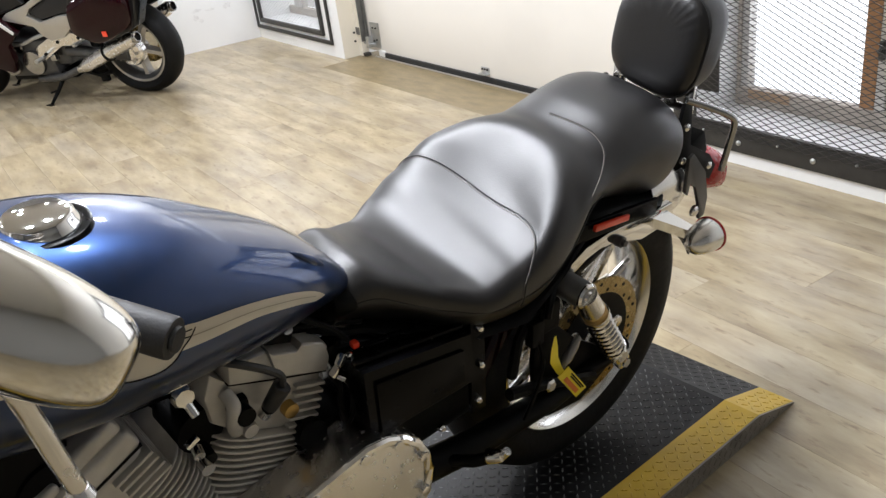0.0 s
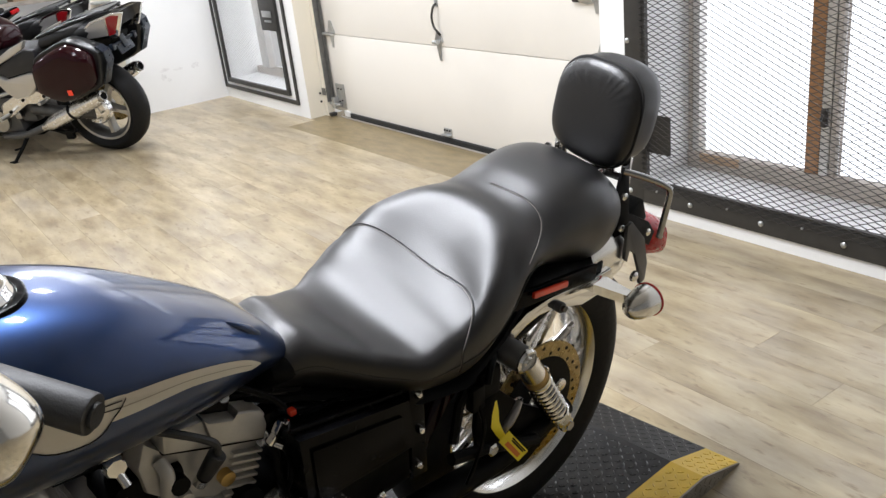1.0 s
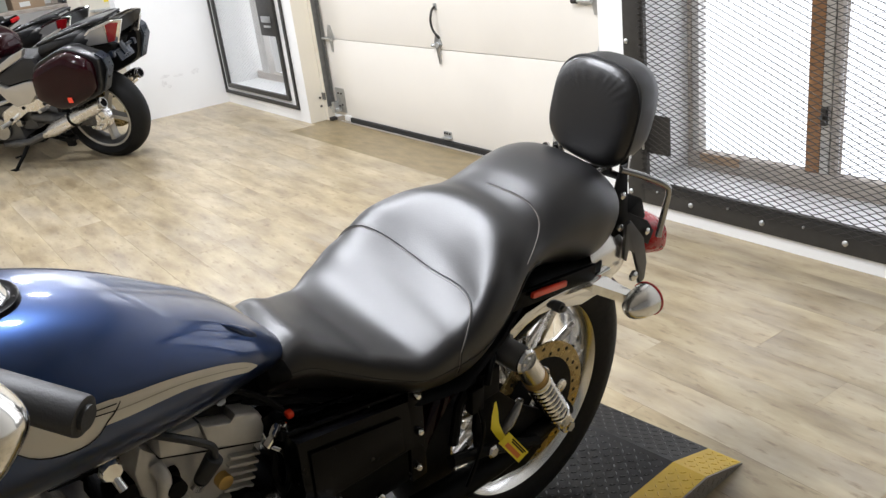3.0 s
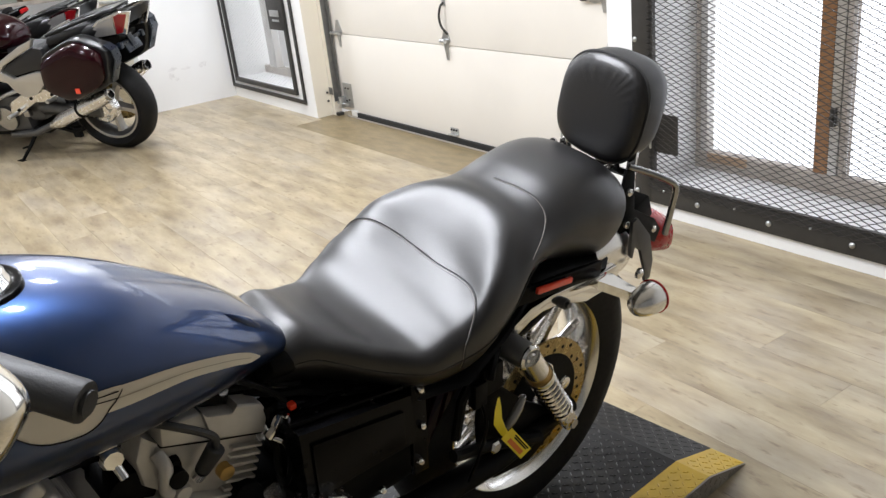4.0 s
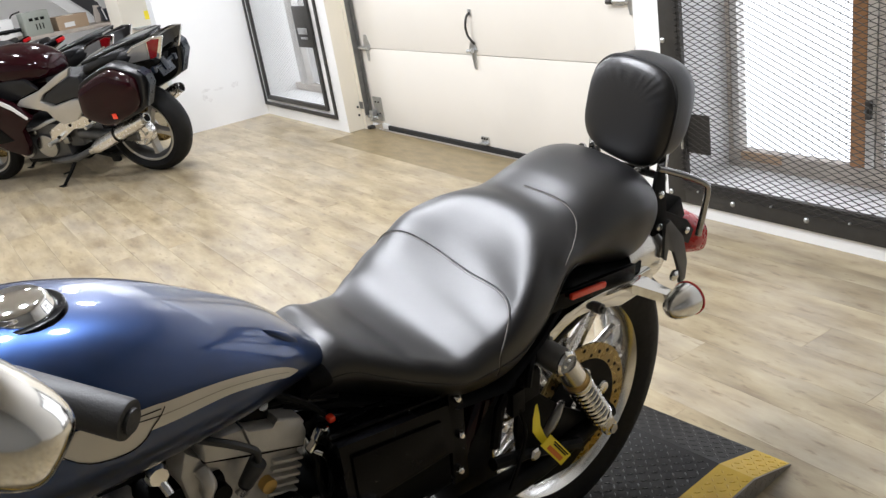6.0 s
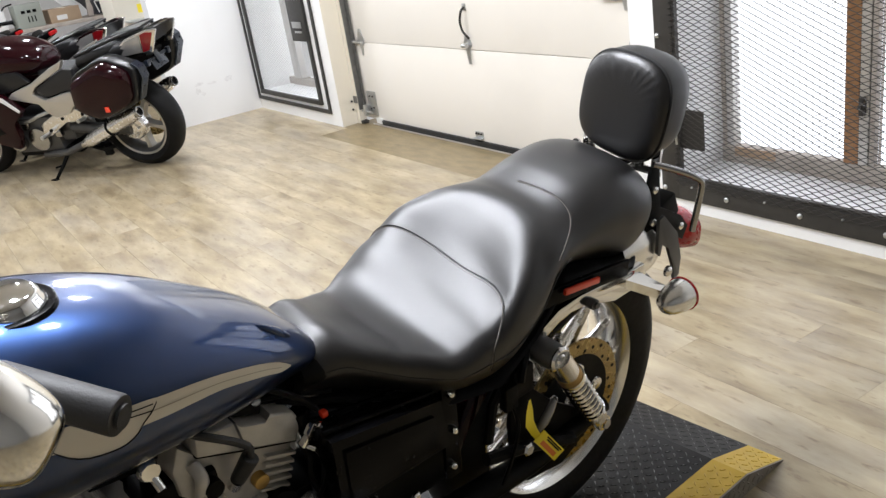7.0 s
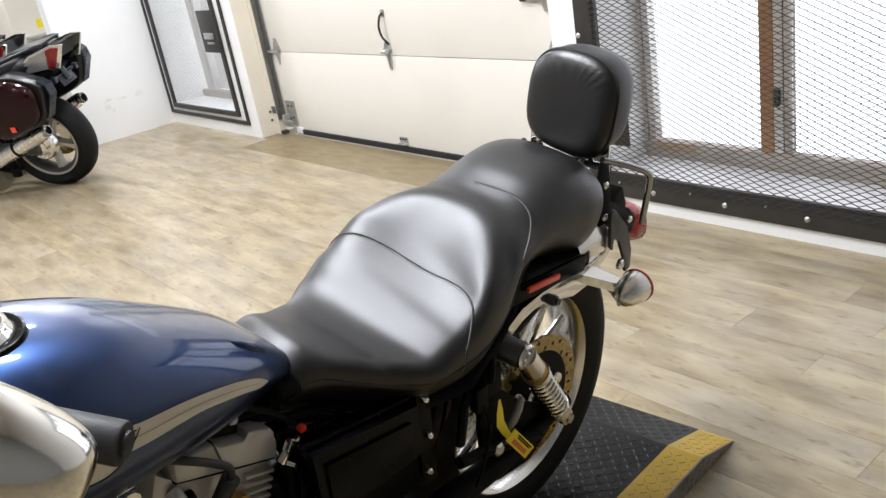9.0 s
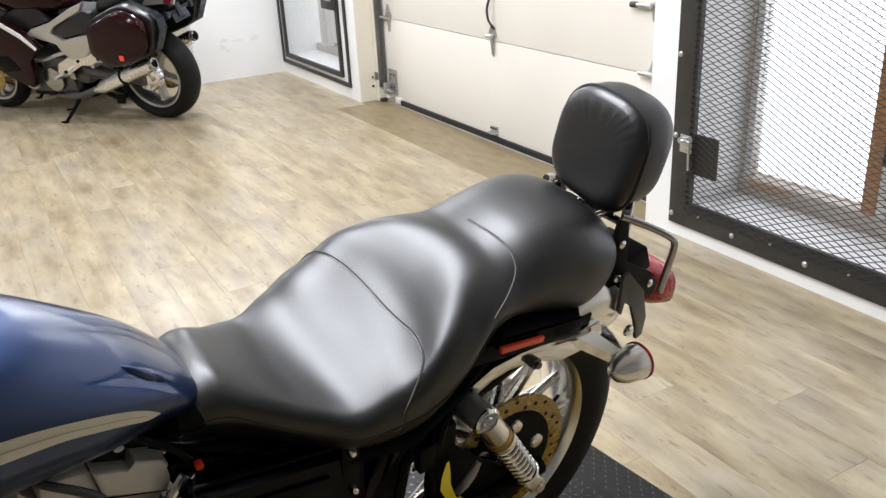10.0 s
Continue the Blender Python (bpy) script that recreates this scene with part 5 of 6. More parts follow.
for side in (1, -1):
    part("fork_leg", joined(rod((FX, side * 0.092, FZ), (FX - 0.14, side * 0.092, FZ + 0.24), 0.027), rod((FX - 0.14, side * 0.092, FZ + 0.24), (FX - 0.385, side * 0.092, FZ + 0.66), 0.0195)), M["satin"], bike, "chrome fork leg")
    part("frame_downtube", tube(smooth_line([(1.17, side * 0.03, 0.80), (1.10, side * 0.07, 0.55), (1.04, side * 0.095, 0.28), (0.96, side * 0.10, 0.16), (0.8, side * 0.10, 0.15)], 5), 0.016, 10), M["black"], bike, "black frame tube")
part("steering_head", joined(rod((1.24, 0, 0.70), (1.165, 0, 0.93), 0.035, seg=20), box(0.05, 0.23, 0.03, (1.245, 0, 0.745), 0.008, (0, -18, 0)), box(0.05, 0.23, 0.03, (1.175, 0, 0.955), 0.008, (0, -18, 0))), M["black"], bike, "black fork yokes")
lamp_shell = part("headlight", loft([[(1.33 + h, r * math.cos(t), 0.90 + r * math.sin(t)) for t in (2 * math.pi * k / 28 for k in range(28))] for h, r in ((-0.10, 0.01), (-0.09, 0.04), (-0.05, 0.066), (0.0, 0.075), (0.03, 0.077), (0.03, 0.07))]), M["chrome"], bike, "chrome headlight shell", smooth=60)
part("headlight_lens", lathe([(0, 0.001), (0.008, 0.03), (0.004, 0.06), (-0.002, 0.070)], 28, "x", (1.358, 0, 0.90), closed=False), M["clearlens"], lamp_shell, "clear lens")
part("frame_cradle", joined(box(0.16, 0.10, 0.06, (0.68, 0, 0.688), 0.015), box(0.50, 0.05, 0.09, (0.92, 0, 0.695), 0.015, (0, -6, 0)), box(0.10, 0.11, 0.18, (1.05, 0, 0.66), 0.02)), M["matt"], bike, "black frame backbone under the tank")

# yellow tag on the swingarm
tag = part("tag_strap", loft([[(x - w, y, z - 0.001), (x + w, y + 0.001, z - 0.001), (x + w, y + 0.001, z + 0.001), (x - w, y, z + 0.001)] for x, y, z, w in ((0.236, 0.152, 0.487, 0.003), (0.243, 0.158, 0.468, 0.009), (0.245, 0.160, 0.445, 0.011), (0.238, 0.164, 0.425, 0.009), (0.228, 0.168, 0.405, 0.007))]), M["tag"], bike, "yellow plastic strap")
TAG = Matrix.Translation((0.218, 0.182, 0.392)) @ Euler((radians(-4), radians(-56), radians(-8))).to_matrix().to_4x4()
part("tag_label", moved(box(0.084, 0.0015, 0.027, (0, 0, 0), 0.0004), TAG), M["tag"], tag, "yellow tag with worn print")
for z, w in ((0.0095, 0.056), (0.0055, 0.048)):
    part("tag_bar", moved(box(w, 0.0006, 0.0028, (-0.006, 0.0012, z), 0), TAG), M["matt"], tag, "dark printed bar")
part("tag_logo", moved(box(0.054, 0.0006, 0.009, (-0.002, 0.0012, -0.005), 0), TAG), M["tag_print"], tag, "orange printed block")

# handlebar end, grip, lever and mirror
GRIP_END, GRIP_IN = Vector((0.946, 0.336, 0.966)), Vector((1.015, 0.236, 0.990))
bar = part("handlebar", tube(smooth_line([(1.16, 0.0, 1.045), (1.15, 0.10, 1.050), (1.09, 0.18, 1.035), (1.014, 0.238, 0.990), (0.950, 0.331, 0.9645)], 5), 0.0125, 12), M["chrome"], bike, "chrome pulled-back handlebar")
gw = (GRIP_END - GRIP_IN).normalized()
part("grip", rod(GRIP_IN, GRIP_END, 0.0195, seg=24, bevel=0.003), M["grip"], bar, "black rubber grip")
part("grip_end", rod(GRIP_END, GRIP_END + gw * 0.004, 0.012, seg=20), M["grip"], bar)
part("riser", rod((1.16, 0.0, 0.94), (1.16, 0.0, 1.06), 0.022, seg=16), M["chrome"], bar)
mirror = part("mirror", loft([superring(-0.085 * math.cos(t) if t < math.pi / 2 else 0.10 * -math.cos(t), 0.041 * max(0.03, math.sin(t)) ** 0.5, 0.044 * max(0.03, math.sin(t)) ** 0.7, 0.0, -0.030 * max(0.03, math.sin(t)) ** 0.6, p=2.0, q=2.6, n=48, tuck=1.0) for t in (math.pi * k / 28 for k in range(29))]), M["mirror"], bar, "polished chrome mirror shell", smooth=60)
face, axis = Vector((0.13, 0.84, 0.53)).normalized(), Vector((0.655, -0.47, 0.593))
axis = (axis - face * axis.dot(face)).normalized()
across = face.cross(axis)
mirror.matrix_local = Matrix.Translation((1.085, 0.448, 1.122)) @ Matrix((axis, across, face)).transposed().to_4x4()
part("mirror_stem", tube(smooth_line([(1.06, 0.44, 1.08), (1.09, 0.36, 1.07), (1.09, 0.26, 1.055), (1.06, 0.20, 1.03)], 5), 0.006, 8), M["chrome"], bar, "chrome mirror stem")
part("clutch_lever", joined(tube(smooth_line([(1.11, 0.24, 1.06), (1.10, 0.36, 1.075), (1.088, 0.42, 1.062), (1.079, 0.42, 1.016), (1.073, 0.42, 0.975), (1.068, 0.42, 0.945)], 5), 0.0075, 10), lathe([(-0.012, 0.001), (-0.009, 0.008), (0, 0.0115), (0.009, 0.008), (0.012, 0.001)], 16, "z", (1.068, 0.42, 0.936), closed=False)), M["satin"], bar, "clutch lever with ball end")
part("lever_perch", joined(rod((1.03, 0.215, 1.03), (1.08, 0.235, 1.045), 0.018, seg=14, bevel=0.004), box(0.04, 0.03, 0.03, (1.05, 0.20, 1.03), 0.006)), M["chrome"], bar, "chrome lever perch")

# ---- motorcycles parked along the side, on their own axes: x ahead, y to the left, z up ----
def section(x, half, top, low, y=0.0, p=3.0, n=24):
    return [(x, y + py, z) for x, py, z in superring(x, half, top, (top + low) / 2, low, p=p, q=p, n=n, tuck=1.0)]


def side_panel(outline, y0, y1, bevel=0.012):
    return extrude(outline, y0, y1, bevel)


def corners(line, k=0.24):
    """A closed outline with its corners rounded."""
    out = []
    for a, b, c in zip(line[-1:] + line[:-1], line, line[1:] + line[:1]):
        a, b, c = Vector(a), Vector(b), Vector(c)
        p, q = b + (a - b) * k, b + (c - b) * k
        out += [p, p * 0.25 + b * 0.5 + q * 0.25, q]
    return [(v[0], v[1]) for v in out]


def road_wheel(parent, x, r, wide, rim_r, rim_mat, name):
    hub = part(name, lathe([(-0.05, 0.015), (-0.05, 0.045), (0.05, 0.045), (0.05, 0.015)], 24, "y", (x, 0, r)), M["silver"], parent, "cast road wheel")
    w = wide / 2
    part("tyre", lathe([(-w * 0.72, rim_r), (-w * 0.95, rim_r + 0.03), (-w, r - 0.055), (-w * 0.8, r - 0.022), (-w * 0.4, r - 0.004), (0, r), (w * 0.4, r - 0.004), (w * 0.8, r - 0.022), (w, r - 0.055), (w * 0.95, rim_r + 0.03), (w * 0.72, rim_r), (w * 0.5, rim_r - 0.01), (-w * 0.5, rim_r - 0.01)], 64, "y", (x, 0, r)), M["tyre"], hub, "black road tyre")
    rim = part("rim", lathe([(-w * 0.70, rim_r + 0.002), (-w * 0.70, rim_r - 0.012), (-w * 0.4, rim_r - 0.034), (w * 0.4, rim_r - 0.034), (w * 0.70, rim_r - 0.012), (w * 0.70, rim_r + 0.002), (w * 0.5, rim_r - 0.008), (-w * 0.5, rim_r - 0.008)], 48, "y", (x, 0, r)), M["dark_cast"], hub, "dark wheel rim")
    part("rim_lip", lathe([(w * 0.70, rim_r + 0.004), (w * 0.76, rim_r + 0.002), (w * 0.76, rim_r - 0.008), (w * 0.70, rim_r - 0.013)], 48, "y", (x, 0, r)), rim_mat, rim, "polished rim edge")
    for k in range(5):
        a = 2 * math.pi * k / 5 + 0.9
        c, s = math.cos(a), math.sin(a)
        part("spoke", loft([[(x + d * c - h * s, y, r + d * s + h * c) for h, y in ((-h0, -0.02), (h0, -0.02), (h0 * 0.7, 0.034), (-h0 * 0.7, 0.034))] for d, h0 in ((0.035, 0.026), (0.09, 0.017), (rim_r - 0.06, 0.018), (rim_r - 0.026, 0.030))]), rim_mat, hub)
    return hub


def tourer(m, paint, label, panniers=True, bright="silver"):
    b = thing("touring_motorcycle", label, "motorcycle", m, group="parked motorcycles")
    rear = road_wheel(b, -0.03, 0.315, 0.175, 0.222, M[bright], "rear_wheel")
    drive = part("final_drive", lathe([(0.05, 0.09), (0.095, 0.092), (0.112, 0.082), (0.118, 0.050), (0.126, 0.042), (0.130, 0.020), (0.130, 0.001)], 28, "y", (-0.03, 0, 0.315), closed=False), M["satin" if bright == "silver" else bright], b, "round metal final drive housing", smooth=30)
    part("swingarm", tube([(-0.03, 0.10, 0.315), (0.25, 0.11, 0.33), (0.45, 0.10, 0.36)], [0.05, 0.040, 0.045], 14), M["dark_cast"], b, "dark cast swingarm")
    for k in range(6):
        a = k * math.pi / 3
        part("drive_bolt", rod((-0.03 + 0.06 * math.cos(a), 0.124, 0.315 + 0.06 * math.sin(a)), (-0.03 + 0.06 * math.cos(a), 0.134, 0.315 + 0.06 * math.sin(a)), 0.008, seg=8), M["galv"], drive)
    part("brake_disc", lathe([(-0.085, 0.09), (-0.085, 0.145), (-0.08, 0.145), (-0.08, 0.09)], 32, "y", (-0.03, 0, 0.315)), M["disc"], rear)
    for s in (1, -1):
        lift_ = 0.05 if s < 0 else 0.0
        ex = part("silencer", loft([[(x, s * 0.225 + r * math.cos(t), z + lift_ * (0.3 - x) + r * 0.95 * math.sin(t)) for t in (2 * math.pi * k / 24 for k in range(24))] for x, z, r in ((0.32, 0.270, 0.024), (0.285, 0.284, 0.034), (0.24, 0.300, 0.048), (0.20, 0.315, 0.053), (-0.15, 0.441, 0.053), (-0.195, 0.457, 0.049), (-0.215, 0.464, 0.040))]), M["satin" if bright == "silver" else bright], b, "brushed silver silencer", smooth=35)
        part("header_pipe", tube([(0.78, s * 0.12, 0.17), (0.62, s * 0.17, 0.19), (0.48, s * 0.21, 0.215), (0.30, s * 0.225, 0.277)], 0.024, 12), M["dark_cast"], b, "dark exhaust pipe")
        way = Vector((-0.35, 0, 0.126 - 0.35 * lift_)).normalized().to_track_quat("Z", "Y").to_matrix().to_4x4()
        part("clamp", lathe([(0, 0.052), (0, 0.057), (0.014, 0.057), (0.014, 0.052)], 24, "z"), M["matt"], ex, "dark silencer clamp").matrix_local = Matrix.Translation((0.04, s * 0.225, 0.3726 + lift_ * 0.26)) @ way
        part("tail_pipe", lathe([(0, 0.036), (0.022, 0.034), (0.022, 0.027), (0, 0.026)], 24, "z"), M["steel"], ex, "bright tail pipe").matrix_local = Matrix.Translation((-0.214, s * 0.225, 0.464 + lift_ * 0.5)) @ way
        # Flat black disc across the pipe stands for its shaded inside.
        part("pipe_mouth", rod((0, 0, 0.004), (0, 0, 0.006), 0.027, seg=20), M["matt"], ex, "black disc for the dark inside of the pipe").matrix_local = Matrix.Translation((-0.214, s * 0.225, 0.464 + lift_ * 0.5)) @ way
        up = 0.05 if s < 0 else 0.0
        if panniers:
            case = [(0.145, 0.760), (-0.15, 0.870), (-0.385, 0.775), (-0.305, 0.550), (-0.03, 0.452), (0.172, 0.550)]
            lid = [(0.122, 0.740), (-0.162, 0.850), (-0.335, 0.765), (-0.290, 0.565), (-0.03, 0.466), (0.156, 0.550)]
            def ring(line, y, g):
                return [(-0.09 + (x + 0.09) * g, s * y, 0.665 + (z - 0.665) * g + up) for x, z in corners(line)]
            box_ = part("pannier", loft([ring(case, y, g) for y, g in ((0.175, 0.95), (0.19, 1.0), (0.265, 1.0), (0.285, 0.985), (0.290, 0.96))]), M["grey_plastic"], b, "dark grey hard pannier", smooth=35)
            part("pannier_lid", loft([ring(lid, y, g) for y, g in ((0.285, 1.0), (0.318, 0.995), (0.338, 0.975), (0.352, 0.93), (0.362, 0.84), (0.368, 0.66), (0.371, 0.40), (0.372, 0.10))]), paint, box_, "glossy painted pannier lid", smooth=60)
            part("pannier_mark", box(0.035, 0.004, 0.035, (-0.125, s * 0.3715, 0.555 + up), 0.002), M["amber"], box_, "small red emblem")
            part("pannier_back", loft([[(x, s * y, z + up) for x, z in ((-0.392, 0.70), (-0.386, 0.764), (-0.340, 0.80), (-0.334, 0.795), (-0.378, 0.76), (-0.384, 0.70), (-0.304, 0.562), (-0.309, 0.556))] for y in (0.195, 0.262)]), M["steel_blue"], box_, "blue-grey reflecting end")
    tail = part("tail_fairing", loft([section(x, h, t, l) for x, h, t, l in ((0.12, 0.10, 0.82, 0.70), (0.0, 0.13, 0.86, 0.72), (-0.15, 0.14, 0.895, 0.765), (-0.28, 0.13, 0.92, 0.81), (-0.43, 0.115, 0.94, 0.865))]), M["grey_plastic"], b, "dark tail fairing", smooth=40)
    for s in (1, -1):
        side_y = s * (0.120 if s > 0 else 0.108)
        bezel = part("lens_bezel", extrude([(-0.135, 0.835), (-0.25, 0.912), (-0.33, 0.934), (-0.42, 0.956), (-0.505, 0.952), (-0.425, 0.812), (-0.32, 0.802), (-0.20, 0.797)], side_y - 0.012, side_y + 0.008, 0.004), M["chrome"], tail, "bright lens bezel")
        part("signal_lens", extrude([(-0.155, 0.836), (-0.258, 0.902), (-0.370, 0.928), (-0.354, 0.820), (-0.212, 0.808)], side_y + s * 0.004 - 0.010, side_y + s * 0.004 + 0.010, 0.005), M["clearlens"], bezel, "clear signal lens")
        part("tail_lens", extrude([(-0.378, 0.930), (-0.422, 0.943), (-0.478, 0.938), (-0.412, 0.828), (-0.362, 0.820)], side_y + s * 0.004 - 0.010, side_y + s * 0.004 + 0.010, 0.005), M["dark_red"], bezel, "red tail lens")
    part("luggage_rail", joined(*[tube(smooth_line([(0.18, s * 0.12, 0.84), (-0.05, s * 0.145, 0.90), (-0.28, s * 0.12, 0.95), (-0.36, s * 0.06, 0.955)], 5), 0.012, 8) for s in (1, -1)], box(0.26, 0.16, 0.014, (-0.24, 0, 0.945), 0.005, (0, 9, 0))), M["grey_plastic"], b, "black luggage rail")
    part("number_plate_holder", joined(box(0.012, 0.15, 0.075, (-0.350, 0, 0.715), 0.003, (0, 20, 0)), box(0.03, 0.05, 0.14, (-0.335, 0, 0.77), 0.004, (0, 20, 0)), rod((-0.34, -0.11, 0.745), (-0.34, 0.11, 0.745), 0.012), box(0.03, 0.03, 0.04, (-0.35, 0.12, 0.745), 0.006), box(0.03, 0.03, 0.04, (-0.35, -0.12, 0.745), 0.006)), M["steel_blue"], b, "blue-grey plate bracket without a plate")
    part("rear_mudguard", loft([section(x, 0.09, z + 0.015, z - 0.015, p=2.4, n=16) for x, z in ((-0.345, 0.79), (-0.30, 0.72), (-0.2, 0.68), (0.0, 0.69), (0.15, 0.66), (0.27, 0.55))]), M["matt"], b)
    part("rider_seat", loft([section(x, h, t, t - 0.10) for x, h, t in ((0.55, 0.10, 0.795), (0.48, 0.135, 0.77), (0.38, 0.16, 0.757), (0.28, 0.165, 0.765), (0.21, 0.15, 0.80), (0.185, 0.12, 0.815))]), M["seat_grey"], b, "dark grey vinyl rider seat", smooth=50)
    part("passenger_seat", loft([section(x, h, t, t - 0.09) for x, h, t in ((0.20, 0.12, 0.825), (0.16, 0.145, 0.855), (0.04, 0.15, 0.880), (-0.10, 0.135, 0.905), (-0.18, 0.10, 0.905))]), M["seat_grey"], b, "dark grey vinyl passenger seat", smooth=50)
    part("fuel_tank", loft([section(x, h, t, l, p=2.4) for x, h, t, l in ((0.47, 0.07, 0.83, 0.78), (0.50, 0.115, 0.885, 0.76), (0.57, 0.150, 0.935, 0.74), (0.68, 0.175, 0.972, 0.72), (0.82, 0.185, 0.990, 0.71), (0.95, 0.180, 0.990, 0.72), (1.06, 0.155, 0.970, 0.75), (1.14, 0.10, 0.92, 0.80))]), paint, b, "glossy painted fuel tank", smooth=60)
    for s in (1, -1):
        part("side_cover", side_panel([(0.80, 0.630), (0.745, 0.668), (0.56, 0.715), (0.36, 0.805), (0.225, 0.850), (0.265, 0.795), (0.53, 0.688), (0.578, 0.645), (0.49, 0.598), (0.31, 0.632), (0.235, 0.63), (0.262, 0.55), (0.350, 0.485), (0.46, 0.465), (0.52, 0.505), (0.56, 0.570), (0.66, 0.595)], s * 0.185 - 0.02, s * 0.185 + 0.02, 0.010), M[bright], b, "silver side cover")
        part("seat_flank", side_panel([(0.565, 0.650), (0.525, 0.684), (0.265, 0.79), (0.20, 0.78), (0.19, 0.69), (0.245, 0.637), (0.31, 0.640), (0.485, 0.607)], s * 0.172 - 0.02, s * 0.172 + 0.02, 0.016), M["seat_grey"], b, "dark grey seat flank")
        part("knee_panel", side_panel([(0.58, 0.72), (0.66, 0.80), (0.84, 0.80), (1.02, 0.74), (0.98, 0.66), (0.80, 0.66)], s * 0.165 - 0.02, s * 0.165 + 0.02), M["grey_plastic"], b, "dark grey knee panel")
        fair = part("fairing", side_panel([(0.68, 0.545), (0.79, 0.650), (0.92, 0.720), (1.08, 0.80), (1.25, 0.98), (1.42, 0.90), (1.40, 0.62), (1.22, 0.46), (1.02, 0.33), (0.85, 0.27), (0.80, 0.36), (0.80, 0.46)], s * 0.225 - 0.025, s * 0.225 + 0.025), paint, b, "glossy painted fairing side")
        part("fairing_band", side_panel([(0.69, 0.556), (0.79, 0.655), (0.92, 0.728), (1.06, 0.80), (1.06, 0.755), (0.92, 0.690), (0.80, 0.620), (0.705, 0.540)], s * 0.252 - 0.002, s * 0.252 + 0.003, 0.002), M["white"], fair, "white pinstripe band")
        part("fairing_vent", side_panel([(0.90, 0.40), (0.98, 0.50), (1.14, 0.50), (1.05, 0.38)], s * 0.250 - 0.002, s * 0.250 + 0.004, 0.002), M["matt"], fair)
        part("rider_foot_rest", rod((0.60, s * 0.17, 0.35), (0.60, s * 0.27, 0.355), 0.014), M["galv"], b)
        part("passenger_foot_rest", rod((0.26, s * 0.17, 0.44), (0.26, s * 0.25, 0.445), 0.013), M["galv"], b)
        part("rest_hanger", side_panel([(0.20, 0.46), (0.30, 0.42), (0.42, 0.42), (0.60, 0.33), (0.66, 0.35), (0.62, 0.43), (0.46, 0.50), (0.36, 0.52), (0.24, 0.49)], s * 0.175 - 0.008, s * 0.175 + 0.008, 0.005), M["satin" if bright == "silver" else bright], b, "bright foot rest hanger")
        for x, z in ((0.26, 0.47), (0.44, 0.45), (0.58, 0.37)):
            part("hanger_bolt", rod((x, s * 0.18, z), (x, s * 0.190, z), 0.011, seg=10, bevel=0.002), M["matt"], b)
    eng = part("engine_block", joined(box(0.42, 0.30, 0.26, (0.78, 0, 0.33), 0.03), box(0.20, 0.24, 0.20, (0.55, 0, 0.36), 0.03)), M["dark_cast"], b, "dark engine block", smooth=40)
    part("engine_cover", joined(rod((0.72, 0.15, 0.31), (0.72, 0.185, 0.31), 0.085, seg=28, bevel=0.01), rod((0.91, 0.15, 0.30), (0.91, 0.20, 0.30), 0.065, seg=24, bevel=0.012), box(0.12, 0.03, 0.07, (0.60, 0.160, 0.40), 0.012, (0, 25, 0)), box(0.05, 0.04, 0.05, (0.54, 0.16, 0.34), 0.01), rod((0.80, 0.15, 0.42), (0.80, 0.175, 0.42), 0.035, seg=18, bevel=0.006)), M["steel"], eng, "round engine covers", smooth=40)
    part("engine_pipes", tube(smooth_line([(0.55, 0.16, 0.50), (0.64, 0.18, 0.48), (0.74, 0.18, 0.45), (0.88, 0.17, 0.44)], 5), 0.013, 8), M["galv"], eng)
    part("belly", box(0.55, 0.26, 0.05, (0.72, 0, 0.195), 0.015), M["matt"], b)
    part("centre_stand", joined(tube([(0.36, 0.16, 0.24), (0.18, 0.20, 0.21), (0.10, 0.20, 0.23)], 0.016, 8), tube([(0.36, -0.16, 0.24), (0.18, -0.20, 0.21)], 0.016, 8), box(0.06, 0.03, 0.06, (0.16, 0.20, 0.20), 0.008)), M["matt"], b, "folded black centre stand")
    part("side_stand", joined(tube([(0.50, 0.16, 0.235), (0.56, 0.235, 0.13), (0.605, 0.30, 0.058)], [0.016, 0.013, 0.011], 8), box(0.07, 0.035, 0.012, (0.61, 0.31, 0.053), 0.004, (8, 0, -20)), tube([(0.56, 0.235, 0.13), (0.62, 0.25, 0.12)], 0.007, 6)), M["matt"], b, "black side stand")
    front = road_wheel(b, 1.45, 0.300, 0.12, 0.222, M[bright], "front_wheel")
    for s in (1, -1):
        part("front_disc", lathe([(s * 0.075, 0.10), (s * 0.075, 0.155), (s * 0.08, 0.155), (s * 0.08, 0.10)], 36, "y", (1.45, 0, 0.30)), M["disc"], front)
        part("fork_leg", joined(rod((1.44, s * 0.10, 0.28), (1.24, s * 0.10, 0.86), 0.027), rod((1.45, s * 0.10, 0.26), (1.39, s * 0.10, 0.45), 0.034)), M[bright], b, "silver fork leg")
        part("caliper", box(0.06, 0.05, 0.12, (1.345, s * 0.095, 0.36), 0.012, (0, 20, 0)), M["brass"], front, "gold brake caliper")
    part("front_mudguard", loft([section(1.45 + 0.335 * math.cos(a), 0.07, 0.30 + 0.335 * math.sin(a) + 0.012, 0.30 + 0.335 * math.sin(a) - 0.012, p=2.4, n=16) for a in (radians(20 + 15 * k) for k in range(10))]), paint, b, "painted front mudguard", smooth=60)
    part("cockpit", loft([section(x, h, t, l) for x, h, t, l in ((1.12, 0.20, 0.98, 0.86), (1.25, 0.24, 1.04, 0.84), (1.42, 0.20, 1.02, 0.72), (1.50, 0.12, 0.94, 0.78))]), paint, b, "painted front fairing", smooth=50)
